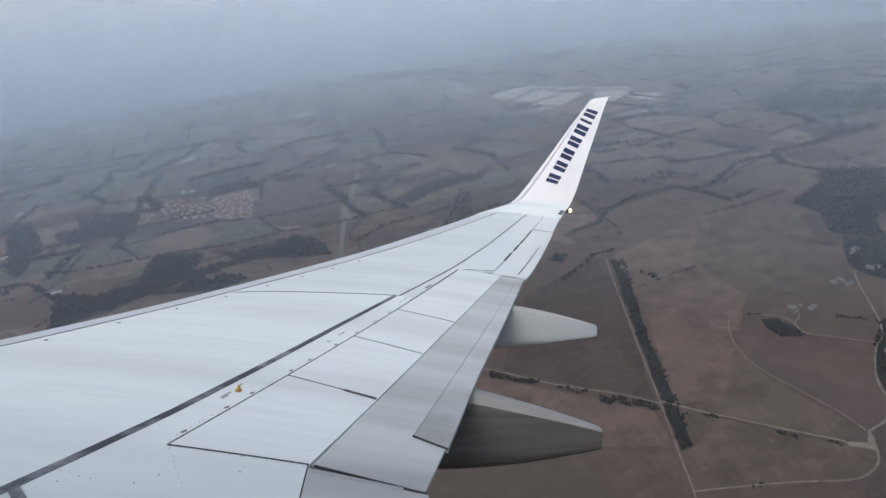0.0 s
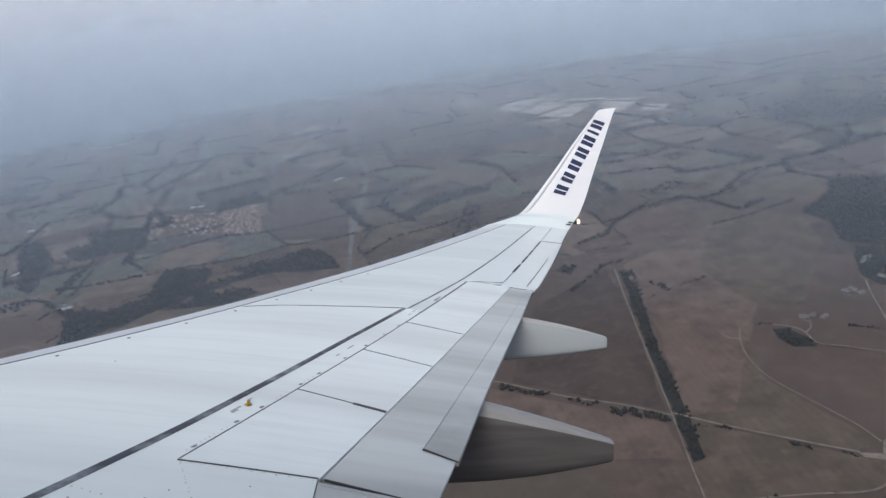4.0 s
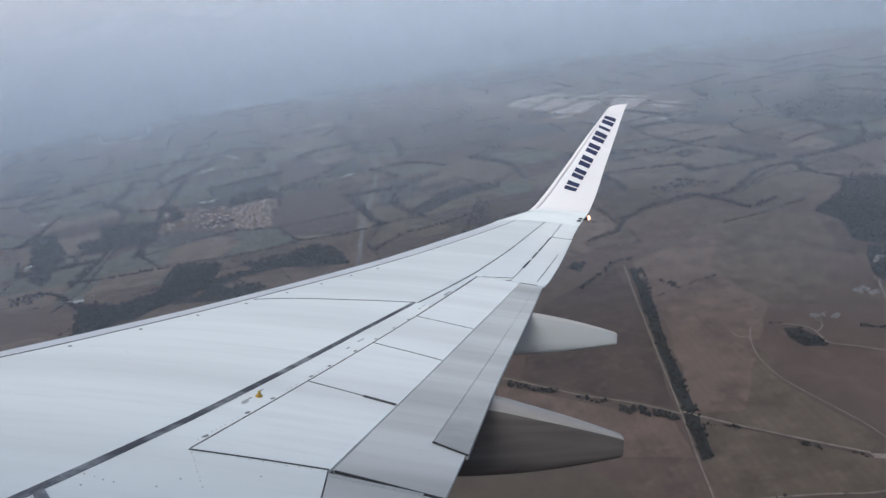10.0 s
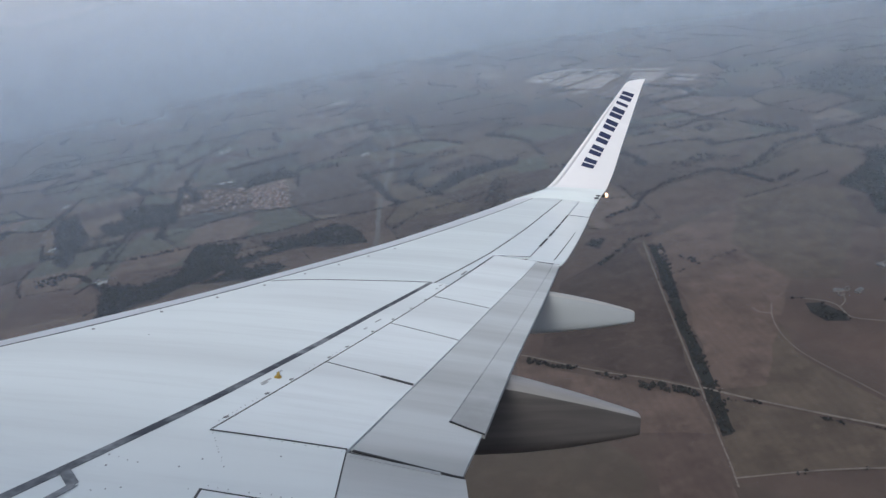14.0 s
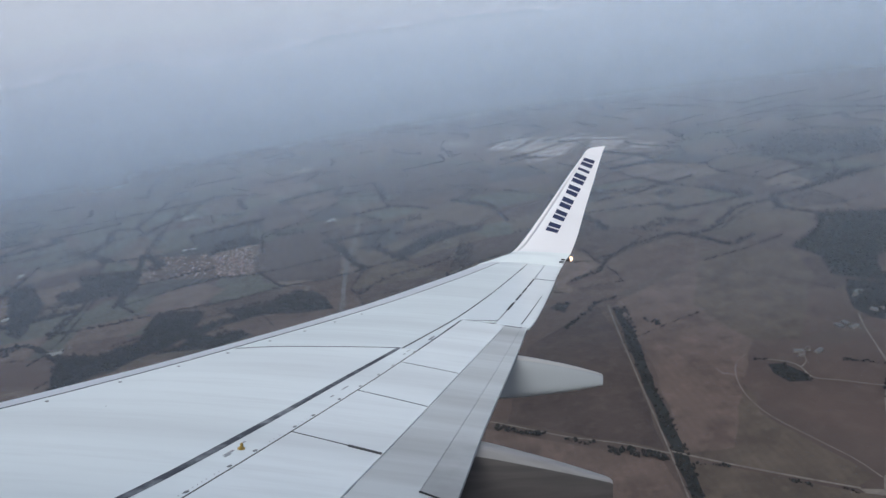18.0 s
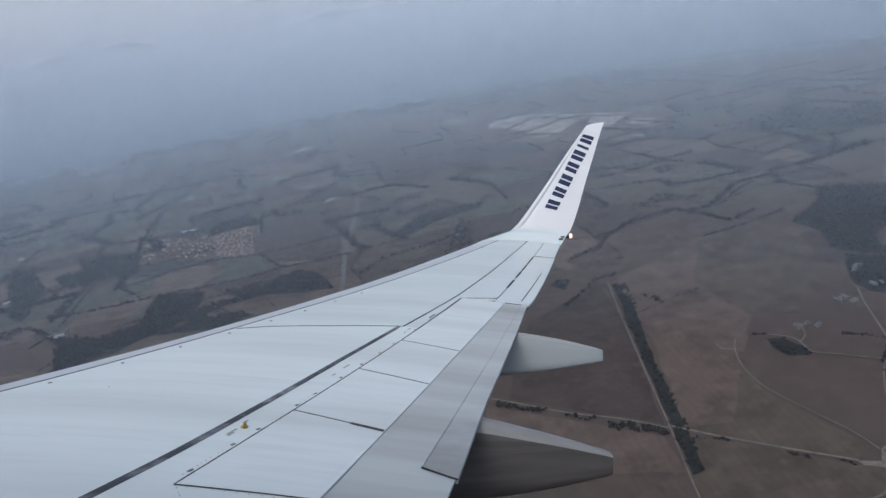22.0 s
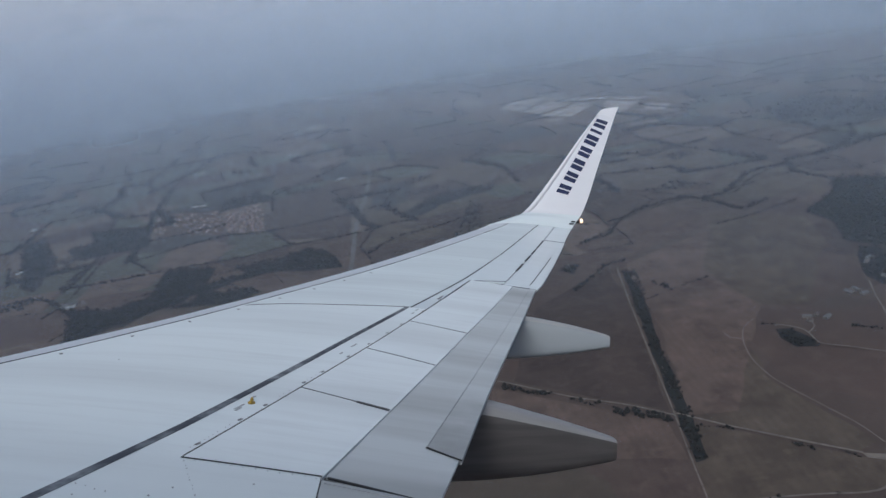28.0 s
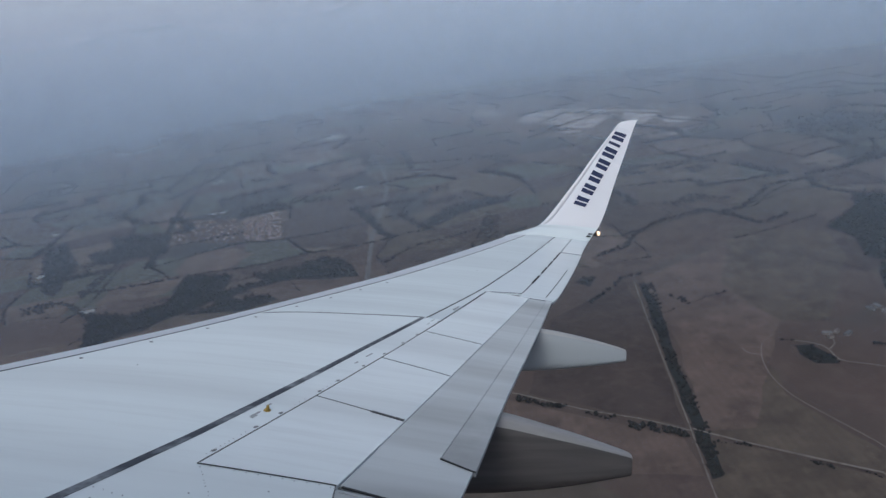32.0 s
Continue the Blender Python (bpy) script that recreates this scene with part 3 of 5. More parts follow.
hedge([(-338, 1788), (-212, 1773), (-119, 1814), (-20, 1893), (89, 1998), (116, 2094), (87, 2170), (-42, 2181)])
hedge([(414, 1986), (516, 2045), (614, 2080), (707, 2088), (828, 2078), (917, 2161), (1026, 2240), (1142, 2281), (1217, 2240)])
hedge([(496, 2332), (619, 2214), (719, 2074), (759, 1991), (774, 1904), (817, 1926), (875, 1963)])
hedge([(-643, 3658), (-397, 3533), (-111, 3309), (54, 3369), (317, 3499)])
hedge([(-276, 2053), (-117, 2052), (-6, 2161)])
hedge([(-1323, 1995), (-1295, 2156), (-1325, 2636), (-1296, 2794)])
hedge([(-1226, 1810), (-1154, 1928), (-1053, 1968), (-883, 1918), (-733, 1917)])
hedge([(61, 2619), (280, 2788), (427, 2833), (568, 2944), (924, 3154)])
hedge([(1111, 2219), (1270, 2269), (1278, 2055), (1339, 1938)])
hedge([(-748, 1649), (-724, 1740), (-721, 1871)])
hedge([(303, 869), (321, 848)])
hedge([(215, 943), (232, 929)])
hedge([(360, 828), (373, 810)])
hedge([(220, 764), (206, 764)])
hedge([(286, 749), (299, 750)])
hedge([(456, 1238), (479, 1232)])
hedge([(608, 1172), (664, 1129)])
hedge([(159, 950), (169, 963)])
hedge([(1289, 2673), (1482, 2743), (1648, 2640)])
hedge([(1225, 2451), (1362, 2437), (1492, 2484)])
hedge([(-1940, 3401), (-1952, 3947), (-1641, 4058)])
hedge([(-1251, 3004), (-1352, 3852), (-1400, 4573)])

# where farm buildings and houses stand
FARMS = [(549, 1233), (552, 1216), (689, 1312), (700, 1313), (713, 1293), (636, 1050), (613, 1029), (661, 1005), (844, 1449), (826, 1440), (802, 1351), (621, 1039), (650, 1050), (-1295, 2080), (-1260, 2074), (-829, 1830), (-544, 2122), (-809, 3915), (-755, 3917), (-1269, 3832), (-601, 1505), (-696, 1356), (-466, 1803), (-460, 3142), (1930, 4193), (1976, 4147), (1098, 3326), (-21, 2494), (-19, 2294), (-135, 2088), (-1127, 3087), (-1103, 3090)]
field("field", [(-976, 2908), (-801, 2967), (-737, 2514), (-882, 2551)], M_PALE, "trodden ground of a housing estate", 8.0)
field("field", [(-1202, 2703), (-1277, 3073), (-982, 2936), (-888, 2562)], M_BROWN, "gardens of a village", 12.0)
ESTATE = [(-969, 2895), (-803, 2951), (-743, 2524), (-880, 2564)]
VILLAGE = [(-1202, 2716), (-1265, 3048), (-983, 2921), (-895, 2579)]

# airport: a broad pale grassy field with slabs of concrete apron on it
field("field", [(-536, 6150), (-8, 5900), (712, 5162), (1523, 4038), (1456, 3707), (1229, 3317), (955, 3290), (489, 3755), (-75, 4801), (-431, 5334)], M_PALE, "pale dry grass of an airfield", 20.0)
field("runway", [(-290, 6095), (1503, 3917), (1479, 3865), (-293, 5941)], M_ROAD, "long grey asphalt runway", 3.0, 2.10)
field("airport_apron", [(489, 4339), (610, 4570), (706, 4654), (808, 4515), (702, 4311), (581, 4177)], M_CONCRETE, "pale concrete airport apron", 3.0, 2.20)
field("airport_apron", [(589, 4119), (730, 4276), (833, 4392), (958, 4252), (873, 4145), (761, 4057), (659, 3990)], M_CONCRETE, "pale concrete airport apron", 3.0, 2.30)
field("airport_apron", [(637, 3903), (742, 3984), (929, 4153), (1040, 4060), (887, 3903), (790, 3747)], M_CONCRETE, "pale concrete airport apron", 3.0, 2.40)
field("airport_apron", [(1077, 4065), (1215, 3880), (1060, 3690), (950, 3604), (904, 3701)], M_CONCRETE, "pale concrete airport apron", 3.0, 2.50)
field("airport_apron", [(1199, 3798), (1305, 3660), (1210, 3549), (1148, 3627)], M_CONCRETE, "pale concrete airport apron", 3.0, 2.60)
field("airport_apron", [(1047, 3316), (1123, 3344), (1141, 3304), (1062, 3281)], M_CONCRETE, "pale concrete airport apron", 3.0, 2.70)
field("airport_apron", [(268, 4926), (438, 4797), (439, 4618), (278, 4792)], M_CONCRETE, "pale concrete airport apron", 3.0, 2.80)
field("airport_apron", [(637, 3774), (724, 3739), (718, 3684), (637, 3713)], M_CONCRETE, "pale concrete airport apron", 3.0, 2.90)
field("airport_apron", [(642, 4742), (1256, 3985), (1240, 3926), (636, 4672)], M_CONCRETE, "pale concrete airport apron", 3.0, 3.00)
field("field", [(-935, 4713), (-928, 4814), (-622, 4861), (-621, 4753)], M_CONCRETE, "long pale concrete strip", 2.0)

# bare fields on both sides of the tree belt
field("field", [(41, 1501), (271, 1655), (248, 1443), (203, 1208), (160, 1007), (92, 1060), (-75, 1194)], M_WET, "damp dark soil field beside a tree belt", 8.0)
field("field", [(320, 1663), (603, 1801), (498, 1324), (268, 976), (189, 988), (267, 1311)], M_WARM, "reddish bare soil field beside a tree belt", 8.0)
field("field", [(-122, 1185), (149, 977), (137, 880), (84, 895), (-161, 977)], M_WARM, "reddish bare soil field below a lane", 8.0)
field("field", [(238, 1859), (412, 1964), (534, 2043), (700, 2018), (594, 1835), (332, 1701), (275, 1719)], M_BROWN, "ploughed brown field beside a hedge", 8.0)

# the nearer country west of the main road
field("field", [(-843, 2009), (-694, 2020), (-521, 1978), (-394, 1969), (-459, 1881), (-626, 1875), (-748, 1942)], M_RED, "reddish bare soil field", 8.0)
field("field", [(-1088, 2330), (-1067, 2509), (-928, 2526), (-822, 2403), (-897, 2273), (-992, 2208)], M_PALE, "pale stubble field", 8.0)
field("field", [(-1263, 1997), (-1259, 2161), (-1159, 2229), (-1060, 2133), (-1104, 2004), (-1172, 1883)], M_BROWN, "ploughed brown field", 8.0)
field("field", [(-1960, 4238), (-1595, 4611), (-1324, 4036), (-1667, 3828)], M_GREEN, "dull green pasture", 8.0)
field("field", [(-1000, 3138), (-753, 3198), (-756, 3002), (-946, 2974)], M_GREEN, "dull green pasture", 8.0)
field("field", [(-2592, 4559), (-2277, 4823), (-1977, 4195), (-2278, 4012)], M_GREEN, "dull green pasture", 8.0)
field("field", [(-1998, 3387), (-1799, 3549), (-1548, 3539), (-1483, 3248), (-1714, 3130)], M_GREEN, "dull green pasture", 8.0)
field("field", [(-1418, 3144), (-1359, 3262), (-1206, 3162), (-1293, 2941)], M_PALE, "pale stubble field", 8.0)
field("field", [(-1050, 4232), (-968, 4520), (-674, 4440), (-581, 3988), (-867, 3963)], M_PALE, "pale stubble field", 8.0)
field("field", [(-316, 4394), (93, 4180), (430, 3779), (275, 3293), (-158, 3462), (-387, 3896)], M_WET, "damp dark soil field", 8.0)
field("field", [(-777, 2969), (-464, 3148), (-398, 2802), (-425, 2298), (-685, 2387)], M_WET, "damp dark soil field", 8.0)
field("field", [(-288, 2963), (-156, 2897), (-209, 2630), (-343, 2597), (-327, 2845)], M_DARKF, "dark winter crop field", 8.0)
field("field", [(743, 2867), (1094, 2802), (977, 2429), (741, 2205), (539, 2312)], M_OLIVE, "olive brown stubble field", 8.0)
field("field", [(1012, 2452), (1132, 2278), (1163, 2132), (1053, 1938), (881, 1990), (785, 2133)], M_OLIVE, "olive brown stubble field", 8.0)
field("field", [(682, 1926), (887, 1792), (834, 1610), (588, 1281), (498, 1324), (478, 1546)], M_OLIVE, "olive brown stubble field", 8.0)
field("field", [(1564, 4572), (1800, 4357), (1640, 3951), (1451, 4117)], M_RED, "reddish bare soil field", 8.0)
field("field", [(1383, 2651), (1378, 2423), (1317, 2365), (1216, 2493)], M_PALE, "pale stubble field", 8.0)

for ring, gap, size, keep in (
        ([(-785, 2162), (-661, 2174), (-574, 2236), (-497, 2193), (-434, 2004), (-558, 2030), (-648, 2062), (-717, 2064)], 12, 6.5, 0.95),
        ([(-1081, 1886), (-1002, 1989), (-883, 2042), (-774, 2098), (-633, 2088), (-699, 2060), (-840, 1995), (-966, 1916), (-1047, 1829)], 12, 5.5, 0.55),
        ([(-847, 1952), (-720, 1971), (-663, 1918), (-799, 1874)], 11, 5.5, 0.8),
        ([(-1529, 2719), (-1352, 2768), (-1232, 2769), (-1175, 2569), (-1305, 2559), (-1418, 2536)], 14, 6.5, 0.9),
        ([(-1523, 2939), (-1249, 2868), (-1213, 2702), (-1431, 2744)], 16, 6.5, 0.7),
        ([(-1761, 2860), (-1723, 2980), (-1525, 2605), (-1455, 2254), (-1550, 2348)], 13, 6, 0.5),
        ([(-922, 2976), (-976, 2883), (-996, 3116), (-852, 3165), (-756, 3002)], 16, 7, 0.6),
        ([(1538, 3183), (1768, 3274), (1959, 3120), (2145, 3061), (1866, 2700), (1661, 2808), (1484, 2945)], 30, 11, 0.9),
        ([(151, 1697), (181, 1720), (210, 1713), (181, 1657)], 9, 5, 0.9),
        ([(-221, 2442), (-122, 2612), (-4, 2661), (152, 2639), (117, 2574), (-45, 2518), (-162, 2404)], 13, 6, 0.5),
):
    field("field", ring, M_PARK, "ground under trees, coloured as dark as the crowns", 16.0)
    wood("wood", ring, gap, size, "dark leafless wood among the fields", keep)

road("road", [(164, 992), (98, 1048), (12, 1105), (-78, 1181), (-117, 1211)], 5, M_TRACK, "narrow pale gravel farm lane")
hedge([(-101, 1177), (-63, 1150), (-26, 1124)], 4.5, 0, 3, 3)
hedge([(14, 1097), (51, 1064)], 3.5, 0.2, 4, 2)
hedge([(77, 1034), (120, 1002), (152, 980)], 5, 0, 2.5, 3.5)
hedge([(156, 949), (204, 948)], 3, 0.4, 5, 1.5)
hedge([(264, 1859), (353, 1897), (425, 1998), (549, 2080), (675, 2106), (718, 2055), (771, 1924), (813, 1935), (873, 1961)], 5, 0, 5, 3)
hedge([(718, 2055), (828, 2102), (966, 2246), (1132, 2278), (1096, 2186), (1139, 2066)], 6, 0, 5, 4)
hedge([(1096, 2186), (1160, 2324), (1322, 2339), (1526, 2504), (1627, 2683)], 6, 0.1, 6, 4)
hedge([(147, 1554), (207, 1607), (275, 1674), (326, 1686)], 4, 0.1, 4.5, 2.5)
hedge([(336, 1522), (359, 1492), (358, 1475)], 4, 0.2, 5, 4)
hedge([(-1345, 2202), (-1335, 2367), (-1350, 2571), (-1351, 2666)], 5, 0, 4, 2.5)
hedge([(-1207, 2408), (-1221, 2693), (-1283, 3034), (-1329, 3553)], 6, 0, 5, 4)
hedge([(-1493, 2183), (-1375, 2150), (-1207, 1935), (-1157, 1842)], 5, 0.1, 4, 3)
hedge([(-762, 3053), (-551, 3327), (-444, 3496)], 6, 0.1, 7, 4)
hedge([(-446, 3637), (-99, 3482), (262, 3379)], 6, 0.1, 8, 3)
hedge([(-1430, 3512), (-1294, 3900), (-1211, 4285), (-882, 4086)], 7, 0, 7, 7)
hedge([(-350, 2085), (-255, 2199), (-118, 2241), (30, 2316)], 4, 0.1, 5, 2.5)
hedge([(617, 2793), (871, 2750), (1094, 2802)], 6, 0.1, 8, 3)


# ---- sand quarry with its wood and haul road ----
QUARRY = (-80, 0)


def moved(pts):
    return [(x + QUARRY[0], y + QUARRY[1]) for x, y in pts]


field("field", moved([(-1193, 2115), (-969, 2113), (-932, 2287), (-1181, 2265)]), M_PALE, "pale stubble field beside a wood")
field("quarry_floor", moved([(-1101, 1701), (-1076, 1783), (-965, 1826), (-849, 1871), (-760, 1824), (-704, 1643), (-665, 1449), (-799, 1483), (-929, 1407), (-1045, 1544)]), M_PALE, "bare trampled ground of a quarry")
for pit in ([(-1048, 1704), (-1030, 1770), (-960, 1794), (-916, 1685), (-846, 1584), (-825, 1542), (-925, 1486), (-987, 1575), (-1047, 1637)],
            [(-1067, 1559), (-1090, 1648), (-1046, 1605), (-1034, 1565)],
            [(-953, 1457), (-928, 1462), (-888, 1428), (-909, 1420), (-935, 1434)],
            [(-837, 1629), (-820, 1631), (-725, 1583), (-750, 1580), (-818, 1608)]):
    field("sand_pit", moved(pit), M_SAND, "pale excavated sand in a quarry", 22.0)
for scar in ([(-1040, 1650), (-985, 1672), (-930, 1650), (-905, 1610), (-935, 1632), (-990, 1650)], [(-1012, 1738), (-960, 1752), (-950, 1738), (-1000, 1724)]):
    field("quarry_terrace", moved(scar), M_WET, "dark damp scrape in a sand quarry", 14.0)
for yard in ([(-1150, 1560), (-1110, 1600), (-1100, 1540), (-1135, 1520)], [(-880, 1700), (-800, 1740), (-770, 1690), (-840, 1660)]):
    field("quarry_floor", moved(yard), M_TRACK, "trampled pale gravel yard", 16.0)
QUARRY_WOOD = moved([(-1094, 1752), (-1177, 2039), (-1042, 1974), (-940, 2032), (-944, 2263), (-771, 2200), (-777, 2024), (-821, 1939), (-935, 1877), (-1025, 1813)])
field("field", QUARRY_WOOD, M_PARK, "ground under trees, coloured as dark as the crowns")
wood("wood", QUARRY_WOOD, 11, 5.5, "dark leafless wood above the quarry", 1.0)
road("road", moved([(-603, 1319), (-642, 1444), (-688, 1589), (-708, 1678), (-750, 1801)]), 13, M_SAND, "broad pale sand haul road")
road("road", moved([(-1310, 1794), (-1251, 1807), (-1191, 1801), (-1118, 1689), (-1084, 1631)]), 6, M_TRACK, "narrow pale gravel farm lane")


def heap(x, y, r, h):
    """An uneven heap of dug sand."""
    bm = bmesh.new()
    top = bm.verts.new((0, 0, h))
    last = [top] * 14
    for k, f in enumerate((0.35, 0.7, 1.0)):
        ring = []
        for a in range(14):
            w = 1 + 0.3 * noise.noise(Vector((a * 0.8, k, x)))
            ring.append(bm.verts.new((r * f * w * math.cos(a / 14 * 2 * math.pi), r * f * w * 0.7 * math.sin(a / 14 * 2 * math.pi), h * (1 - f) ** 0.8)))
        for a in range(14):
            b = (a + 1) % 14
            bm.faces.new((top, ring[a], ring[b])) if k == 0 else bm.faces.new((last[a], ring[a], ring[b], last[b]))
        last = ring
    ob = part("sand_heap", bm, M_SAND)
    ob.matrix_basis = pose(x, y, 0.3, 0, 0, x * 7 % 180)
    return tagged(ob, "uneven heap of pale dug sand in a quarry", "sand heap", "heaps in the quarry")


for x, y, r, h in ((-1040, 1720, 16, 7), (-1000, 1640, 20, 8), (-960, 1560, 14, 6), (-1090, 1680, 12, 5), (-930, 1640, 12, 5), (-1060, 1590, 10, 4), (-980, 1755, 13, 6)):
    heap(x, y, r, h)



# ---- houses and farm buildings ----
def house(name, w, d, h, roof_h, m_wall, m_roof, label, category):
    root = tagged(new(name), label, category)
    bm = bmesh.new()
    box(bm, -w / 2, w / 2, -d / 2, d / 2, -0.5, h)
    part("wall", bm, m_wall, root, smooth=False)
    bm = bmesh.new()
    e = 0.4
    prof = [(-d / 2 - e, h - 0.15), (0, h + roof_h), (d / 2 + e, h - 0.15), (d / 2 + e, h + 0.1), (0, h + roof_h + 0.28), (-d / 2 - e, h + 0.1)]
    loft(bm, [[(x, y, z) for y, z in prof] for x in (-w / 2 - e, w / 2 + e)])
    part("roof", bm, m_roof, root, smooth=False)
    return root


barn = house("barn", 18, 9.5, 4.5, 2.2, M_WALL, M_TIN, "farm barn with a pale sheet metal roof", "barn")
cottage = house("house", 11, 8, 4.6, 3.0, M_WALL, M_ROOF, "pale rendered house with a brown tiled roof", "house")
rr = random.Random(11)
first_b = first_c = True
for i, (x, y) in enumerate(FARMS):
    for k in range(rr.choice((1, 2, 2))):
        px, py = x + rr.uniform(-6, 6) + k * rr.uniform(18, 30), y + rr.uniform(-6, 6) + k * rr.uniform(-14, 14)
        m = pose(px, py, 0.0, 0, 0, rr.uniform(0, 180))
        if (i + k) % 2 == 0:
            if first_b:
                barn.matrix_basis = m
                first_b = False
            else:
                copy_thing(barn, m)
        else:
            tagged(copy_thing(cottage, m), group="farmhouses")
cottage.matrix_basis = pose(-1180, 2760, 0.0, 0, 0, 20)
tagged(cottage, group="houses of the village")


def settle(pts, spacing, keep, kind):
    x0, x1 = min(p[0] for p in pts), max(p[0] for p in pts)
    y0, y1 = min(p[1] for p in pts), max(p[1] for p in pts)
    for x in np.arange(x0, x1, spacing):
        for y in np.arange(y0, y1, spacing):
            u, v = x + rr.uniform(-0.42, 0.42) * spacing, y + rr.uniform(-0.42, 0.42) * spacing
            if inside(u, v, pts) and rr.random() < keep:
                copy_thing(kind, pose(u, v, 0.0, 0, 0, 25 + rr.choice((0, 90)) + rr.uniform(-12, 12)))


town_house = house("house", 10, 9, 5.2, 3.0, M_BRICK, M_TILE, "pinkish brick house with a red tiled roof", "house")
town_house.matrix_basis = pose(-850, 2750, 0.0, 0, 0, 35)
settle(ESTATE, 25, 0.85, town_house)
settle(VILLAGE, 32, 0.55, town_house)

M_PALEWALL = plain("white_industrial_cladding", (0.30, 0.30, 0.29), 0.7, 0.3, 0.05)


def sheds(first, spots):
    for k, (x, y) in enumerate(spots):
        m = pose(x, y, 0.0, 0, 0, -25 + 37 * (k % 3))
        if k:
            copy_thing(first, m)
        else:
            first.matrix_basis = m


sheds(house("airport_building", 85, 22, 8, 1.5, M_PALEWALL, M_PALEWALL, "long white airport building", "building"), [(-294, 5867), (-271, 5173), (219, 6566), (536, 6349), (776, 6090), (668, 4171), (965, 4215)])
sheds(house("warehouse", 24, 12, 5, 1.5, M_PALEWALL, M_PALEWALL, "white warehouse among the fields", "building"), [(-225, 5811), (-222, 5115), (306, 6528), (618, 6370), (685, 6145), (-830, 7423), (1918, 4145), (1942, 4101), (1097, 3316), (-1266, 3773), (-1236, 3802), (-1113, 3083), (-1075, 3076), (-2070, 4921), (-784, 3924), (-735, 3897), (-1839, 3139), (-1618, 2505), (-1286, 2055), (-1262, 2056), (-478, 3158), (-1213, 4158), (-1150, 4045), (-465, 3170)])


# the country above is laid out on a plan in units of 0.7 m
PLAN = Matrix.Scale(0.7, 4)
for ob in list(bpy.data.objects):
    if ob.parent is None and ob.type in ("MESH", "EMPTY"):
        ob.matrix_basis = PLAN @ ob.matrix_basis


# ---- mist and distance ----
CENTRE = (-172, 0)


def ring_wall(name, radius, top, material, label, kind, bottom=0.0):
    bm = bmesh.new()
    lo, hi = [], []
    for a in np.linspace(0, 2 * math.pi, 128, endpoint=False):
        lo.append(bm.verts.new((CENTRE[0] + radius * math.cos(a), CENTRE[1] + radius * math.sin(a), bottom)))
        hi.append(bm.verts.new((CENTRE[0] + radius * math.cos(a), CENTRE[1] + radius * math.sin(a), top)))
    for i in range(128):
        j = (i + 1) % 128
        bm.faces.new((lo[i], hi[i], hi[j], lo[j]))
    return tagged(part(name, bm, material), label, "mist" if kind == "stuff" else "backdrop", kind=kind)


for radius, density, z_full in ((420, 0.035, 276), (910, 0.12, 195), (1470, 0.15, 154), (2100, 0.18, 128), (2800, 0.21, 102), (3500, 0.26, 85), (4200, 0.38, 53)):
    ring_wall("mist", radius, 1050, mist_material("thin_mist", density, z_full), "thin grey-blue mist hanging over the country", "stuff", 2.0)
# the outermost ring glows with its painted haze
ring_wall("backdrop", 4680, 2600, M_HAZE_GLOW, "glowing backdrop painted with distant grey-blue haze and cloud down to the horizon", "structure", -5.0)


# ---- the airliner ----
airliner = tagged(new("airliner"), "white and grey twin-jet airliner in flight with a blended winglet", "airplane")
airliner.matrix_basis = pose(-179.051, -1.297, 512.229, 10.980, 19.677, 87.757)

SWEEP = math.tan(radians(27.6))
RISE = math.tan(radians(5.5))


def interp(x, pts):
    return float(np.interp(x, [p[0] for p in pts], [p[1] for p in pts]))


def chord(s):
    return 1.6 + 0.268 * (16.6 - s)


LEAD_BOW = [(1.5, 0.0), (6.0, 0.0), (8.5, -0.15), (12.0, -0.15), (14.0, -0.06), (16.3, 0.0)]


def thick(q):
    q = min(max(q, 0.0), 1.0)
    return 0.55 * (0.2969 * math.sqrt(q) - 0.1260 * q - 0.3516 * q * q + 0.2843 * q ** 3 - 0.1036 * q ** 4)


def surf(s, q, side=1):
    """A point of the wing's skin, s metres out from the middle of the fuselage and q of the chord back."""
    c = chord(s)
    z = RISE * (s - 1.88) + 0.9 * ((s - 1.88) / 15) ** 2
    y = -SWEEP * (s - 1.88) - q * c + interp(s, LEAD_BOW) * max(0.0, 1 - q / 0.3)
    return Vector((s, y, z + side * c * thick(q)))


def normal(s, q):
    q = min(max(q, 0.02), 0.99)
    a = surf(s + 0.02, q) - surf(s - 0.02, q)
    b = surf(s, q - 0.004) - surf(s, q + 0.004)
    return a.cross(b).normalized()


# rear edge, as a share of the chord
REAR = [(1.5, 1.30), (4.9, 1.035), (5.3, 1.008), (5.9, 1.004), (7.1, 0.992), (9.7, 0.981), (10.99, 0.972), (11.0, 0.985), (12.5, 1.0), (15.4, 1.024), (16.9, 1.06)]
SLAT_LINE = [(3.0, 0.12), (6.4, 0.152), (7.15, 0.170), (8.15, 0.176), (9.5, 0.184), (11.0, 0.212), (13.2, 0.236), (16.0, 0.272), (16.6, 0.28)]
STRIPE = 0.626
STRIPE_LINE = [(2.4, 0.620), (4.6, 0.6242), (5.2, 0.6295), (5.8, 0.6340), (7.0, 0.6322), (8.0, 0.6290), (9.28, 0.6300)]

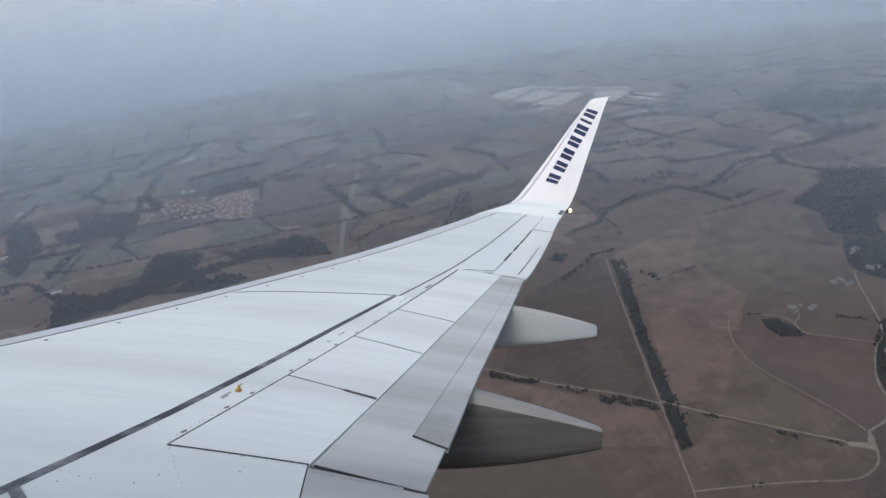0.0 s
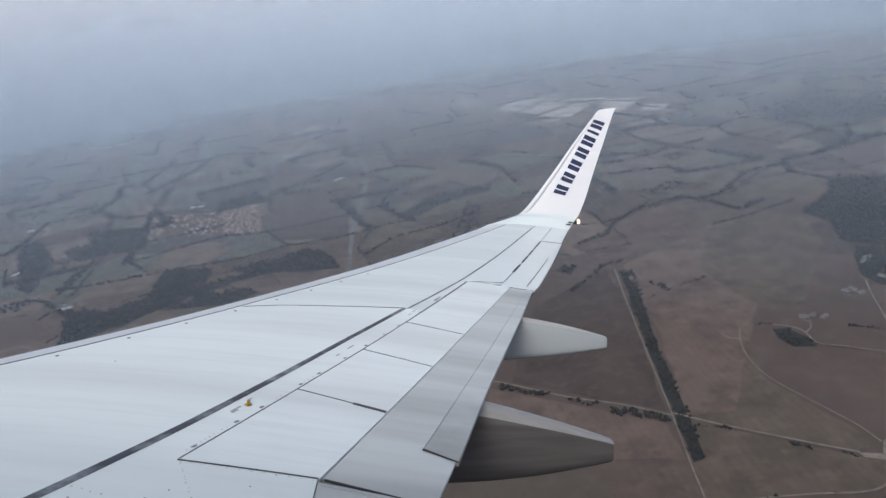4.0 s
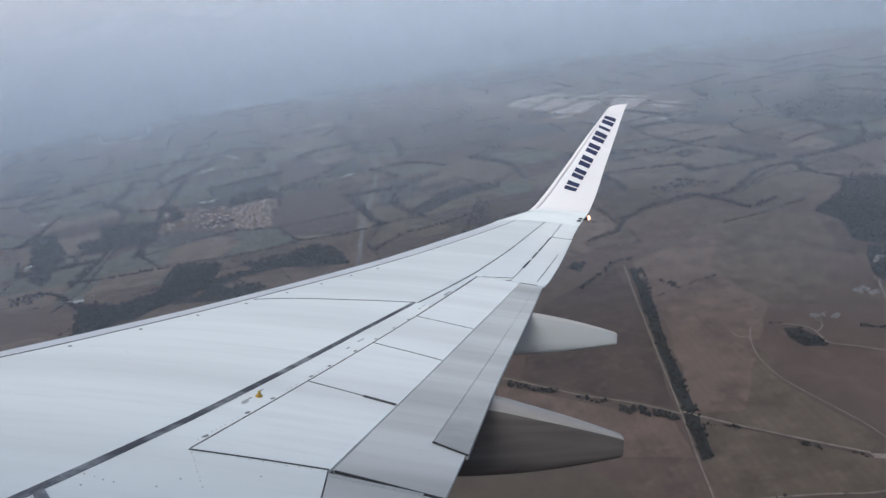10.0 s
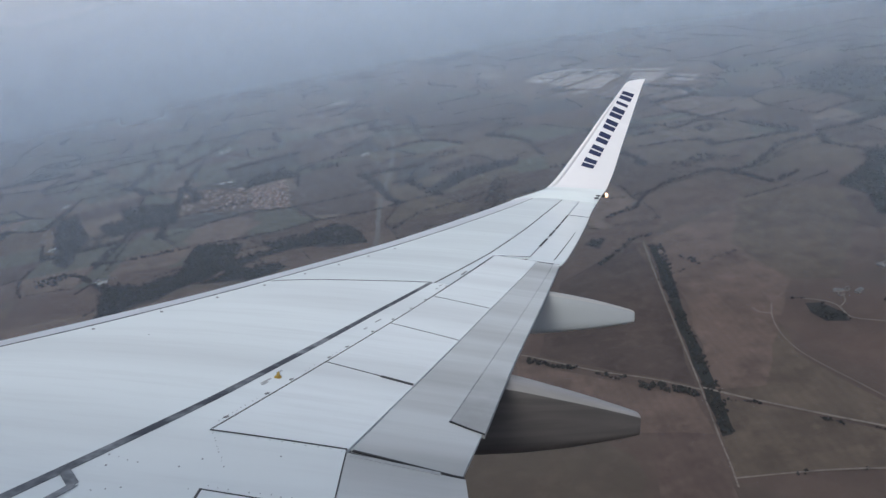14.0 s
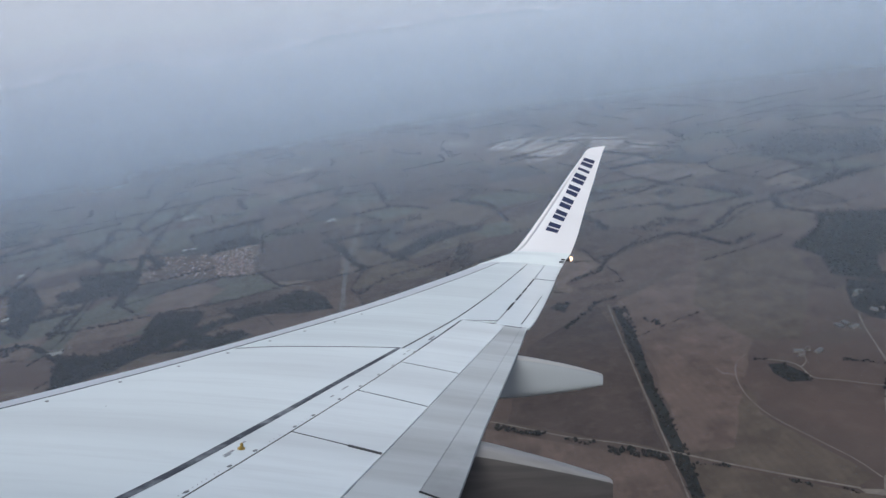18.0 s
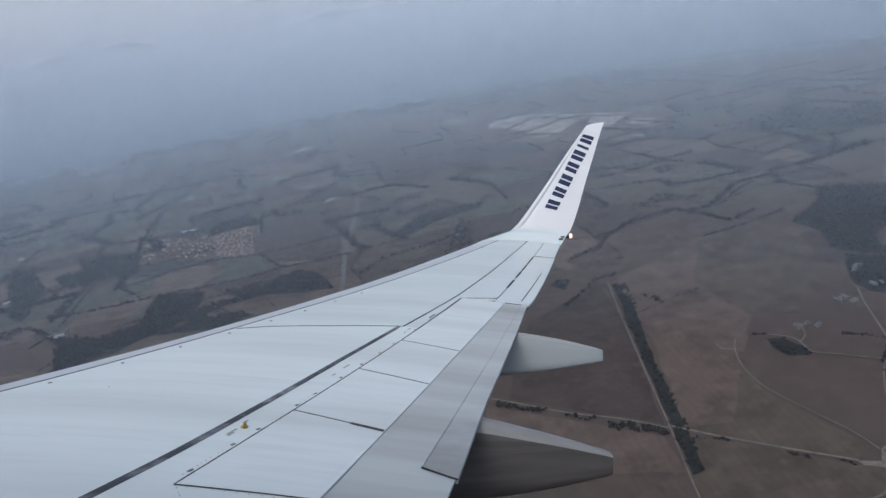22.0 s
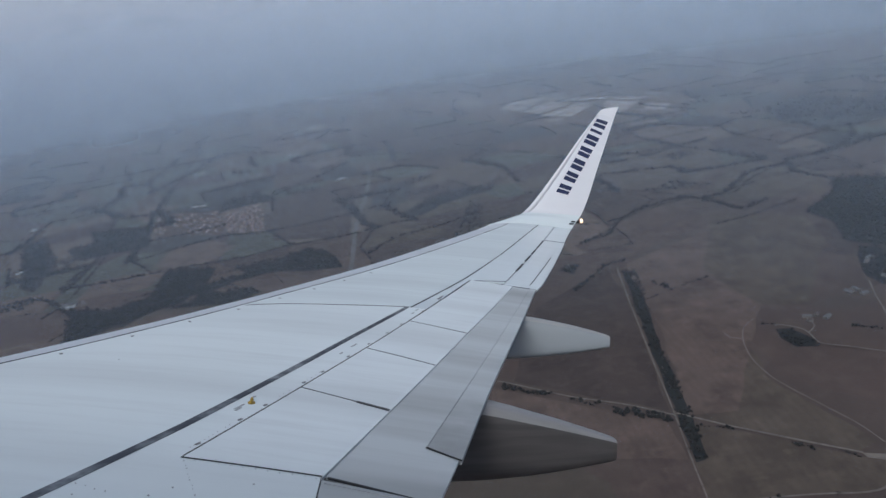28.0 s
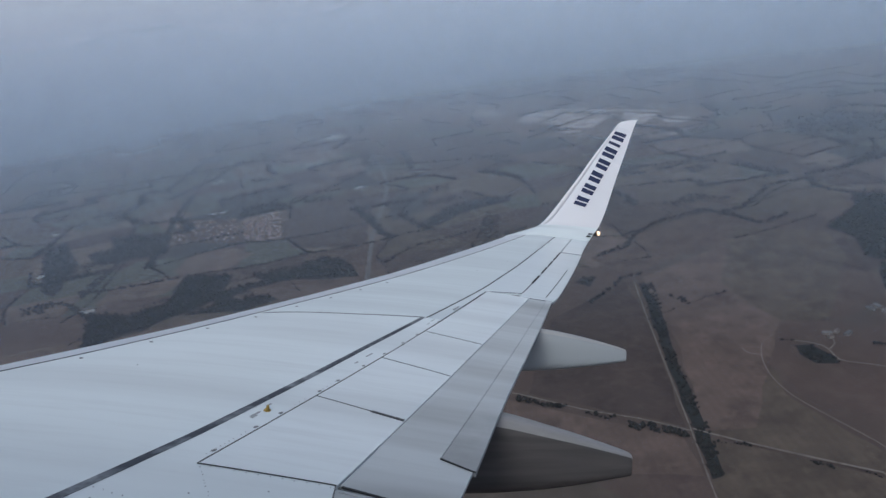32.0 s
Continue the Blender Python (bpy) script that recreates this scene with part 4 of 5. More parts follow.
# dark inner structure under the skin panels
bm = bmesh.new()
rings = []
for s in np.linspace(1.75, 16.5, 70):
    ring = []
    qe = interp(s, REAR) - 0.006
    qs = [0, 0.004, 0.012, 0.03, 0.06, 0.1, 0.16, 0.24, 0.34, 0.46, 0.58, 0.7, 0.8, 0.9, 0.95, 0.975]
    up = [surf(s, q) - normal(s, q) * 0.016 for q in qs] + [surf(s, qe) - Vector((0, 0, 0.014))]
    lo = [surf(s, q, -1) for q in qs[1:]] + [surf(s, qe, -1) - Vector((0, 0, 0.02))]
    rings.append(up + lo[::-1])
loft(bm, rings)
wing = part("wing", bm, M_GAP, airliner, "swept wing with grey skin panels and dark seams")


def along(pts, t):
    """The point at the share t of a line of (s, q) points, by s."""
    s = pts[0][0] + (pts[-1][0] - pts[0][0]) * t
    return s, interp(s, sorted(pts)) if len(pts) > 1 else pts[0][1]


def panel(name, front, back, material, gap=0.006, lift=0.0, depth=0.02, ns=0, nq=8, label="", flat=None):
    """A skin panel between a front and a back line, with a narrow seam all round."""
    length = abs(front[-1][0] - front[0][0])
    ns = ns or max(4, int(length * 5))
    bm = bmesh.new()
    c0 = chord((front[0][0] + front[-1][0]) / 2)
    qw = abs(back[0][1] - front[0][1]) * c0
    us = np.linspace(gap / length, 1 - gap / length, ns + 1)
    vs = np.linspace(gap / qw, 1 - gap / qw, nq + 1)
    grid = []
    for u in us:
        row = []
        sa, qa = along(front, u)
        sb, qb = along(back, u)
        for v in vs:
            s, q = sa + (sb - sa) * v, qa + (qb - qa) * v
            row.append(surf(s, q) + normal(s, q) * lift)
        grid.append(row)
    top = [[bm.verts.new(p) for p in row] for row in grid]
    for i in range(ns):
        for j in range(nq):
            bm.faces.new((top[i][j], top[i + 1][j], top[i + 1][j + 1], top[i][j + 1]))
    rim = [top[i][0] for i in range(ns + 1)] + [top[ns][j] for j in range(1, nq + 1)] + [top[i][nq] for i in range(ns - 1, -1, -1)] + [top[0][j] for j in range(nq - 1, 0, -1)]
    low = [bm.verts.new(v.co - Vector((0, 0, depth))) for v in rim]
    for i in range(len(rim)):
        j = (i + 1) % len(rim)
        bm.faces.new((rim[i], rim[j], low[j], low[i]))
    bmesh.ops.recalc_face_normals(bm, faces=bm.faces[:])
    bm.normal_update()
    if sum(f.normal.z for f in bm.faces) < 0:
        bmesh.ops.reverse_faces(bm, faces=bm.faces[:])
    ob = part(name, bm, material, wing, label)
    ob.data.set_sharp_from_angle(angle=radians(40))
    return ob


def line(qf, s0, s1, n=12):
    return [(s, qf(s) if callable(qf) else qf) for s in np.linspace(s0, s1, n)]


def rear(s):
    return interp(s, REAR)


def slat_q(s):
    return interp(s, SLAT_LINE)


# leading edge: slats that wrap round the nose
def slat(s0, s1):
    bm = bmesh.new()
    rings = []
    for s in np.linspace(s0 + 0.006, s1 - 0.006, max(6, int((s1 - s0) * 5))):
        q1 = slat_q(s) - 0.007 / chord(s)
        qs = [q1 * k for k in (1, 0.75, 0.5, 0.3, 0.17, 0.08, 0.03, 0.008, 0.0)]
        up = [surf(s, q) for q in qs]
        lo = [surf(s, q, -1) for q in (0.004, 0.012, 0.03, 0.06)]
        inner = [surf(s, 0.06, -1) + Vector((0, -0.01, 0.02)), surf(s, q1) - Vector((0, 0, 0.015))]
        rings.append(up + lo + inner)
    loft(bm, rings)
    ob = part("slat", bm, M_SLAT, wing, "bare grey leading edge slat")
    ob.data.set_sharp_from_angle(angle=radians(40))


for a, b in ((2.2, 5.6), (5.6, 9.0), (9.0, 12.6), (12.6, 16.35)):
    slat(a, b)

SEAM = [(8.92, 0.20), (9.0, 0.30), (9.10, 0.44), (9.31, 0.632)]


def outer_line(s):
    return interp(s, [(9.0, 0.632), (9.3, 0.640), (11.14, 0.659), (13.0, 0.656), (16.4, 0.622)])


panel("skin_panel", line(slat_q, 1.75, 8.96, 24), [(s * 1.0, STRIPE + 0.001) for s in np.linspace(1.75, 9.30, 24)], M_SKIN, 0.004, nq=14, label="broad pale grey upper wing skin")
panel("skin_panel", line(slat_q, 8.96, 16.4, 24), line(outer_line, 9.30, 16.4, 24), M_OUTER, 0.006, nq=12, label="pale grey outer upper wing skin")
panel("skin_panel", line(STRIPE + 0.001, 1.75, 9.30, 24), line(0.691, 1.75, 9.30, 24), M_SKIN, 0.0, nq=3)
panel("skin_panel", line(outer_line, 9.30, 16.3, 20), [(9.30, 0.693), (10.98, 0.687), (11.02, 0.8303), (14.8, 0.8303), (16.4, 0.8303)], M_TIP, 0.001, nq=5)

# charcoal walkway stripe painted on the skin, with its branch
panel("walkway_stripe", line(lambda s: interp(s, STRIPE_LINE) - 0.0062, 2.4, 9.28, 60), line(lambda s: interp(s, STRIPE_LINE) + 0.0062, 2.4, 9.28, 60), M_STRIPE, 0.0, 0.004, 0.003, nq=1, label="charcoal painted walkway stripe")
for a, b, w in (((4.85, 0.632), (4.745, 0.660), 0.028), ((4.745, 0.660), (4.55, 0.661), 0.0042), ((4.56, 0.661), (4.50, 0.648), 0.025)):
    if abs(a[0] - b[0]) < 0.15 and abs(a[1] - b[1]) > 0.01:
        panel("walkway_stripe", [(a[0] - w, a[1]), (a[0] + w, a[1])], [(b[0] - w, b[1]), (b[0] + w, b[1])], M_STRIPE, 0.0, 0.006, 0.003, 2, 4)
    else:
        panel("walkway_stripe", [(b[0], b[1] - w), (a[0], a[1] - w)], [(b[0], b[1] + w), (a[0], a[1] + w)], M_STRIPE, 0.0, 0.006, 0.003, 4, 2)

# spoilers
def spoiler_rear(s):
    return interp(s, [(5.4, 0.8605), (8.6, 0.8625), (11.0, 0.8748)])


for f0, f1, b0, b1 in ((5.436, 6.66, 5.424, 6.45), (6.66, 7.74, 6.45, 7.53), (7.74, 8.76, 7.53, 8.60), (8.76, 11.0, 8.60, 10.97)):
    panel("spoiler", [(f0, 0.692), (f1, 0.692)], [(b0, spoiler_rear(b0)), (b1, spoiler_rear(b1))], M_SPOILER, 0.0025, 0.003, label="pale grey hinged spoiler panel")

# inboard skin and inner spoiler, whose hinge line runs straight across the wing
INNER_FRONT = [(1.75, 0.995), (3.2, 0.889), (4.85, 0.7675)]
INNER_REAR = [(1.75, 1.117), (3.2, 1.0145), (4.825, 0.9005), (5.10, 0.8813), (5.42, 0.8585)]


def inner_front(s):
    return interp(s, INNER_FRONT)


def inner_rear(s):
    return interp(s, INNER_REAR)


panel("skin_panel", line(0.691, 1.75, 4.85), line(inner_front, 1.75, 4.85), M_SKIN, 0.0, nq=6)
panel("skin_panel", [(4.85, 0.691), (5.43, 0.691)], [(4.83, 0.9005), (5.42, 0.8585)], M_SKIN, 0.0, nq=8)
panel("spoiler", line(inner_front, 3.2, 4.842), line(inner_rear, 3.2, 4.82), M_SPOILER, 0.003, 0.003)
panel("skin_panel", line(inner_front, 1.75, 3.2), line(inner_rear, 1.75, 3.2), M_SKIN, 0.0, nq=4)

# flaps: outboard fore and aft leaves, inboard flap
panel("flap", [(5.43, 0.862), (5.96, 0.862)], [(5.31, 1.004), (5.96, 1.000)], M_FLAP, 0.004, label="grimy grey inner end of the flap")
panel("flap", [(5.955, 0.8617), (8.6, 0.8632), (10.97, 0.8755)], [(5.955, 0.949), (10.975, 0.946)], M_FLAP, 0.001, label="grimy grey outboard flap")
panel("flap", [(5.97, 0.9498), (10.975, 0.9468)], [(s, rear(s)) for s in np.linspace(5.86, 10.97, 12)], M_SOOTED, 0.0015, 0.005, 0.03, label="grimy grey aft flap leaf with a sooty inner end")
panel("flap", line(lambda s: inner_rear(s) + 0.0008, 1.75, 5.395, 24), [(s, rear(s)) for s in np.linspace(1.75, 5.295, 10)], M_FLAP, 0.002, 0.0, label="grey inboard flap")

# aileron and fixed rear edge at the tip
panel("aileron", [(11.0, 0.8305), (14.76, 0.8305)], [(s, rear(s)) for s in np.linspace(10.995, 14.84, 12)], M_TIP, 0.0005, 0.0, label="pale grey aileron")
panel("skin_panel", [(14.77, 0.8305), (16.4, 0.8305)], [(s, rear(s)) for s in np.linspace(14.85, 16.45, 6)], M_TIP, 0.008, nq=4)
for a, b in ((11.93, 12.52), (12.72, 13.24), (13.35, 13.84), (13.95, 14.72)):
    panel("hinge_gap", [(a, 0.825), (b, 0.825)], [(a, 0.836), (b, 0.836)], M_RUBBER, 0.0, 0.006, 0.004, 4, 1, "black gap at the aileron hinge")
panel("tab_seam", [(11.2, 0.936), (13.32, 0.9615)], [(11.2, 0.9395), (13.32, 0.965)], M_RUBBER, 0.0, 0.005, 0.004, 12, 1, "dark seam of the aileron tab")
# thick dark gap between the flaps
panel("flap_gap", [(5.412, 0.866), (5.43, 0.866)], [(5.297, 1.006), (5.315, 1.006)], M_RUBBER, 0.0, 0.003, 0.006, 2, 10, "black gap between two flaps")
panel("flap_gap", [(5.953, 0.949), (5.968, 0.949)], [(5.85, 1.004), (5.86, 1.004)], M_RUBBER, 0.0, 0.010, 0.006, 2, 4)


# ---- dark seams on the skin ----
def seam(pts, width, n=0, lift=0.004, material=M_GAP, name="seam", label=""):
    """A narrow dark strip of sealant along a line of (s, q) points."""
    path = []
    for a, b in zip(pts, pts[1:]):
        m = n or max(2, int(abs(b[0] - a[0]) * 5) + 3)
        path += [(a[0] + (b[0] - a[0]) * i / m, a[1] + (b[1] - a[1]) * i / m) for i in range(m)]
    path.append(pts[-1])
    at = [surf(s, q) + normal(s, q) * lift for s, q in path]
    bm = bmesh.new()
    prev = None
    for i, p in enumerate(at):
        d = (at[min(i + 1, len(at) - 1)] - at[max(i - 1, 0)]).normalized()
        side = d.cross(normal(*path[i])).normalized() * width / 2
        low = Vector((0, 0, 0.006))
        row = [bm.verts.new(v) for v in (p - side - low, p - side, p + side, p + side - low)]
        if prev:
            for k in range(3):
                bm.faces.new((prev[k], prev[k + 1], row[k + 1], row[k]))
        prev = row
    bmesh.ops.recalc_face_normals(bm, faces=bm.faces[:])
    part(name, bm, material, wing, label, smooth=False)


seam([(s, slat_q(s)) for s in np.linspace(2.4, 16.2, 40)], 0.012, 1)
seam(SEAM, 0.011)
seam([(s, outer_line(s)) for s in np.linspace(9.3, 16.3, 24)], 0.014, 1)
seam([(5.45, 0.692), (8.2, 0.692), (10.98, 0.686)], 0.010)
for f, b, w in ((5.435, 5.423, 0.004), (6.66, 6.45, 0.005), (7.74, 7.53, 0.004), (8.76, 8.60, 0.003)):
    seam([(f, 0.692), (b, 0.859)], w, 8, 0.007)
seam([(6.52, 0.80), (6.45, 0.859)], 0.026, 4, 0.009)
seam([(10.985, 0.69), (11.19, 0.828)], 0.010, 4)
seam([(11.19, 0.830), (11.93, 0.830)], 0.012, 0, 0.005, M_FASTENER)
seam([(10.97, 0.876), (10.985, 0.972)], 0.016, 4)
seam([(14.79, 0.835), (14.84, 1.026)], 0.014, 4)
seam([(4.847, 0.767), (4.824, 0.900)], 0.003, 6, 0.005)
seam(line(inner_front, 3.2, 4.85, 8), 0.012, 1, 0.005)
seam(line(inner_rear, 3.2, 5.42, 12), 0.003, 1, 0.004)
seam([(5.365, 0.868), (5.335, 0.93), (5.312, 0.978)], 0.026, 6, 0.006, M_MARK, "flap_gap", "grey rubbing strip in the gap between two flaps")


# ---- winglet ----
def blend(rows, t):
    """A smooth point through rows of equal length at the share t."""
    n = len(rows) - 1
    i = min(int(t * n), n - 1)
    f = t * n - i
    a, b, c, d = (np.array(rows[min(max(j, 0), n)]) for j in (i - 1, i, i + 1, i + 2))
    return 0.5 * (2 * b + (c - a) * f + (2 * a - 5 * b + 4 * c - d) * f * f + (3 * b - a - 3 * c + d) * f ** 3)


# leading edge x y z, rear edge x y z, and the tilt of the section from flat to upright in degrees
WINGLET = [
    (16.28, -7.51, 2.215, 16.40, -9.31, 2.21, 7),
    (16.58, -8.05, 2.425, 16.66, -9.48, 2.42, 32),
    (16.86, -8.34, 2.57, 16.86, -9.62, 2.58, 55),
    (16.99, -8.62, 2.88, 17.01, -9.79, 2.96, 66),
    (17.30, -9.16, 3.62, 17.28, -10.02, 3.60, 67),
    (17.58, -9.63, 4.30, 17.56, -10.27, 4.26, 67),
    (17.83, -10.07, 4.90, 17.84, -10.52, 4.92, 67),
    (17.895, -10.19, 5.06, 17.935, -10.62, 5.15, 67),
    (17.92, -10.27, 5.11, 17.95, -10.635, 5.185, 67),
]
PROFILE = [(0, 0), (0.01, 0.16), (0.04, 0.34), (0.12, 0.48), (0.3, 0.5), (0.55, 0.4), (0.8, 0.2), (0.97, 0.04), (1, 0.02)]


def winglet_at(t, q, h):
    r = blend(WINGLET, t)
    le, te = Vector(r[:3]), Vector(r[3:6])
    up = Vector((-math.sin(radians(r[6])), 0, math.cos(radians(r[6]))))
    return le + (te - le) * q + up * h * (te - le).length * (0.085 + 0.014 * max(0.0, 1 - t * 4))


def winglet_loft(t0, t1, n):
    bm = bmesh.new()
    loft(bm, [[winglet_at(t, q, h) for q, h in PROFILE] + [winglet_at(t, q, -h) for q, h in PROFILE[::-1][:-1]] for t in np.linspace(t0, t1, n)])
    return bm


tip = part("wing_tip", winglet_loft(0.0, 0.233, 14), M_TIP, airliner, "grey wing tip below the winglet")
tip.data.set_sharp_from_angle(angle=radians(50))
bm = winglet_loft(0.235, 1.0, 40)
winglet = part("winglet", bm, M_WINGLET, airliner, "glossy white blended winglet with navy marking blocks")
winglet.data.set_sharp_from_angle(angle=radians(50))

# leading edge strip of the winglet in bare metal
bm = bmesh.new()
rings = []
for t in np.linspace(0.24, 0.97, 40):
    rings.append([winglet_at(t, q, h * 1.01 + 0.0015) for q, h in PROFILE[:4]] + [winglet_at(t, q - 0.001, -h * 1.02) for q, h in PROFILE[:3][::-1]])
loft(bm, rings)
part("edge_strip", bm, M_EDGE, winglet, "bare metal leading edge strip")

# the airline marking: seven plain slanted blocks, the last widths uneven
MARK_FRONT = [(0.40, 0.31), (0.55, 0.27), (0.74, 0.15)]
MARK_BACK = [(0.40, 0.58), (0.55, 0.63), (0.74, 0.78)]
LETTERS = [(0.405, 0.440), (0.456, 0.490), (0.504, 0.546), (0.562, 0.602), (0.617, 0.658), (0.672, 0.683), (0.696, 0.735)]
BARS = []
for a, b in LETTERS:
    BARS += [(a, b)] if b - a < 0.02 else [(a, a + (b - a) * 0.42), (a + (b - a) * 0.56, b)]
for a, b in BARS:
    bm = bmesh.new()
    rows = []
    for k in np.linspace(0, 1, 7):
        row = []
        for t in (a, b):
            q = interp(t, MARK_FRONT) * (1 - k) + interp(t, MARK_BACK) * k
            row.append(bm.verts.new(winglet_at(t - 0.016 * k, q, interp(q, PROFILE) + 0.10)))
        row = [bm.verts.new(row[0].co + Vector((0.012, 0, 0))), *row, bm.verts.new(row[1].co + Vector((0.012, 0, 0)))]
        if rows:
            for m in range(3):
                bm.faces.new((rows[-1][m], rows[-1][m + 1], row[m + 1], row[m]))
        rows.append(row)
    bmesh.ops.recalc_face_normals(bm, faces=bm.faces[:])
    part("marking_block", bm, M_NAVY, winglet, "navy blue painted marking block", smooth=False)


# ---- tail light at the wing tip ----
bm = bmesh.new()
rings = []
for y, r in ((-9.40, 0.014), (-9.46, 0.03), (-9.56, 0.036), (-9.585, 0.034)):
    rings.append([(16.80 + r * math.cos(a), y, 2.415 + r * math.sin(a)) for a in np.linspace(0, 2 * math.pi, 14, endpoint=False)])
loft(bm, rings)
light = part("position_light", bm, M_RUBBER, airliner, "small lit white position light at the wing tip")
bm = bmesh.new()
rings = []
for y, r in ((-9.585, 0.028), (-9.60, 0.036), (-9.622, 0.032), (-9.638, 0.014)):
    rings.append([(16.80 + r * math.cos(a), y, 2.437 + r * 1.45 * math.sin(a)) for a in np.linspace(0, 2 * math.pi, 14, endpoint=False)])
loft(bm, rings)
part("bulb", bm, M_LAMP, light, "glowing warm white lamp")
for t in (0.09, 0.06):
    bm = bmesh.new()
    loft(bm, [[winglet_at(t + dt, q, 0.28 + dh) for dt, dh in ((-0.003, 0), (0.003, 0), (0.003, 0.14), (-0.003, 0.14))] for q in (0.945, 1.0)])
    part("static_wick", bm, M_RUBBER, airliner, "thin black static discharge wick", smooth=False)


# ---- flap track fairings ----
def fairing(s, sections, material, cap_paint, cap_from, label):
    """A canoe-shaped fairing: rows of y, top z, bottom z and width."""
    bm = bmesh.new()
    rings = []
    ts = np.linspace(0, 1, 36)
    for t in ts:
        y, zt, zb, w = blend(sections, t)
        ring = []
        for a in np.linspace(0, 2 * math.pi, 40, endpoint=False):
            ca, sa = math.cos(a), math.sin(a)
            e = 0.52
            ring.append((s + w / 2 * math.copysign(abs(ca) ** e, ca), y, (zt + zb) / 2 + (zt - zb) / 2 * math.copysign(abs(sa) ** e, sa)))
        rings.append(ring)
    loft(bm, rings)
    # sheet along the top that carries the painted skylight
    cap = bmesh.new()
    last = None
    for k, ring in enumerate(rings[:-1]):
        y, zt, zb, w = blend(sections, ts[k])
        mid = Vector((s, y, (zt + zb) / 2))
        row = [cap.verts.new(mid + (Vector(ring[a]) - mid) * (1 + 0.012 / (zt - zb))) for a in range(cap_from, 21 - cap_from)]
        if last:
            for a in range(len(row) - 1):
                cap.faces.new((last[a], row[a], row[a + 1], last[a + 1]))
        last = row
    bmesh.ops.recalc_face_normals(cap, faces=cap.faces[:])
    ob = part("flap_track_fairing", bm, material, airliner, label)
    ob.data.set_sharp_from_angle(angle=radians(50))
    part("fairing_cap", cap, cap_paint, ob, "cap along the top, painted paler grey for skylight")
    return ob


fairing(9.77, [(-5.4, 0.80, 0.72, 0.10), (-5.8, 0.88, 0.58, 0.30), (-6.6, 0.955, 0.46, 0.36), (-7.3, 0.98, 0.485, 0.33), (-7.9, 0.905, 0.55, 0.25), (-8.40, 0.795, 0.635, 0.13), (-8.47, 0.76, 0.655, 0.09)], M_FAIRING, M_LIT_CAP, 5, "grey canoe-shaped flap track fairing under the outer wing")
fairing(7.04, [(-4.4, 0.36, 0.26, 0.10), (-4.9, 0.44, 0.06, 0.34), (-5.8, 0.54, -0.06, 0.42), (-6.6, 0.58, -0.04, 0.40), (-7.2, 0.47, 0.02, 0.31), (-7.76, 0.32, 0.125, 0.16), (-7.83, 0.285, 0.15, 0.11)], M_SOOT_SHADE, M_SOOT_LIT_CAP, 4, "sooty canoe-shaped flap track fairing, painted dark for its shaded side")


# ---- small things on the wing's skin ----
def disc(s, q, r, material, name, label="", h=0.006):
    bm = bmesh.new()
    c, n = surf(s, q), normal(s, q)
    u = n.orthogonal().normalized()
    v = n.cross(u)
    low = [bm.verts.new(c + (u * math.cos(a) + v * math.sin(a)) * r - n * 0.004) for a in np.linspace(0, 2 * math.pi, 10, endpoint=False)]
    top = [bm.verts.new(c + (u * math.cos(a) + v * math.sin(a)) * r * 0.85 + n * h) for a in np.linspace(0, 2 * math.pi, 10, endpoint=False)]
    for i in range(10):
        bm.faces.new((low[i], low[(i + 1) % 10], top[(i + 1) % 10], top[i]))
    bm.faces.new(top)
    return part(name, bm, material, wing, label)


for s, q in ((7.02, 0.2055), (7.59, 0.211), (8.15, 0.216), (8.70, 0.2266), (9.28, 0.233), (9.82, 0.244), (10.38, 0.252), (10.93, 0.264)):
    disc(s, q, 0.015, M_FASTENER, "slat_bolt_cover", "small dark round cover behind the slat")

# spoiler hinge brackets along the front seam
for s in (5.60, 5.99, 6.26, 6.75, 7.02, 7.45, 7.85, 8.25, 8.60, 9.2, 9.8, 10.4):
    panel("hinge_bracket", [(s, 0.6835), (s + 0.025, 0.6845)], [(s, 0.6865), (s + 0.025, 0.6875)], M_FASTENER, 0.0, 0.006, 0.010, 2, 2, "small dark hinge bracket")
panel("drain_cover", [(9.80, 0.6735), (9.98, 0.6735)], [(9.80, 0.6785), (9.98, 0.6785)], M_FASTENER, 0.0, 0.008, 0.012, 2, 2, "dark streaked bracket plate")

# yellow lifting eye beside the stripe
bm = bmesh.new()
c, n = surf(6.285, 0.663), normal(6.285, 0.663)
rings = []
for a in np.linspace(0, math.pi, 9):
    p = c + Vector((0.026 * math.cos(a), 0, 0)) + n * (0.034 * math.sin(a))
    d = Vector((math.cos(a), 0, math.sin(a)))
    rings.append([p + d * 0.007 * math.cos(b) + Vector((0, 0.007 * math.sin(b), 0)) for b in np.linspace(0, 2 * math.pi, 8, endpoint=False)])
loft(bm, rings)
eye = part("tie_down_eye", bm, M_YELLOW, wing, "small worn yellow escape-rope eye")
disc(6.285, 0.663, 0.027, M_YELLOW, "eye_plate", "worn yellow round plate", 0.008)
# faded stencil bars, too worn to read
for s, q, w in ((6.15, 0.655, 0.10), (6.13, 0.659, 0.06), (6.36, 0.650, 0.05), (7.72, 0.660, 0.11), (7.50, 0.662, 0.05), (9.18, 0.665, 0.1), (9.05, 0.668, 0.06)):
    panel("stencil_bar", [(s, q), (s + w, q)], [(s, q + 0.0035), (s + w, q + 0.0035)], M_MARK, 0.0, 0.002, 0.002, 2, 1, "faded grey stencil bar")

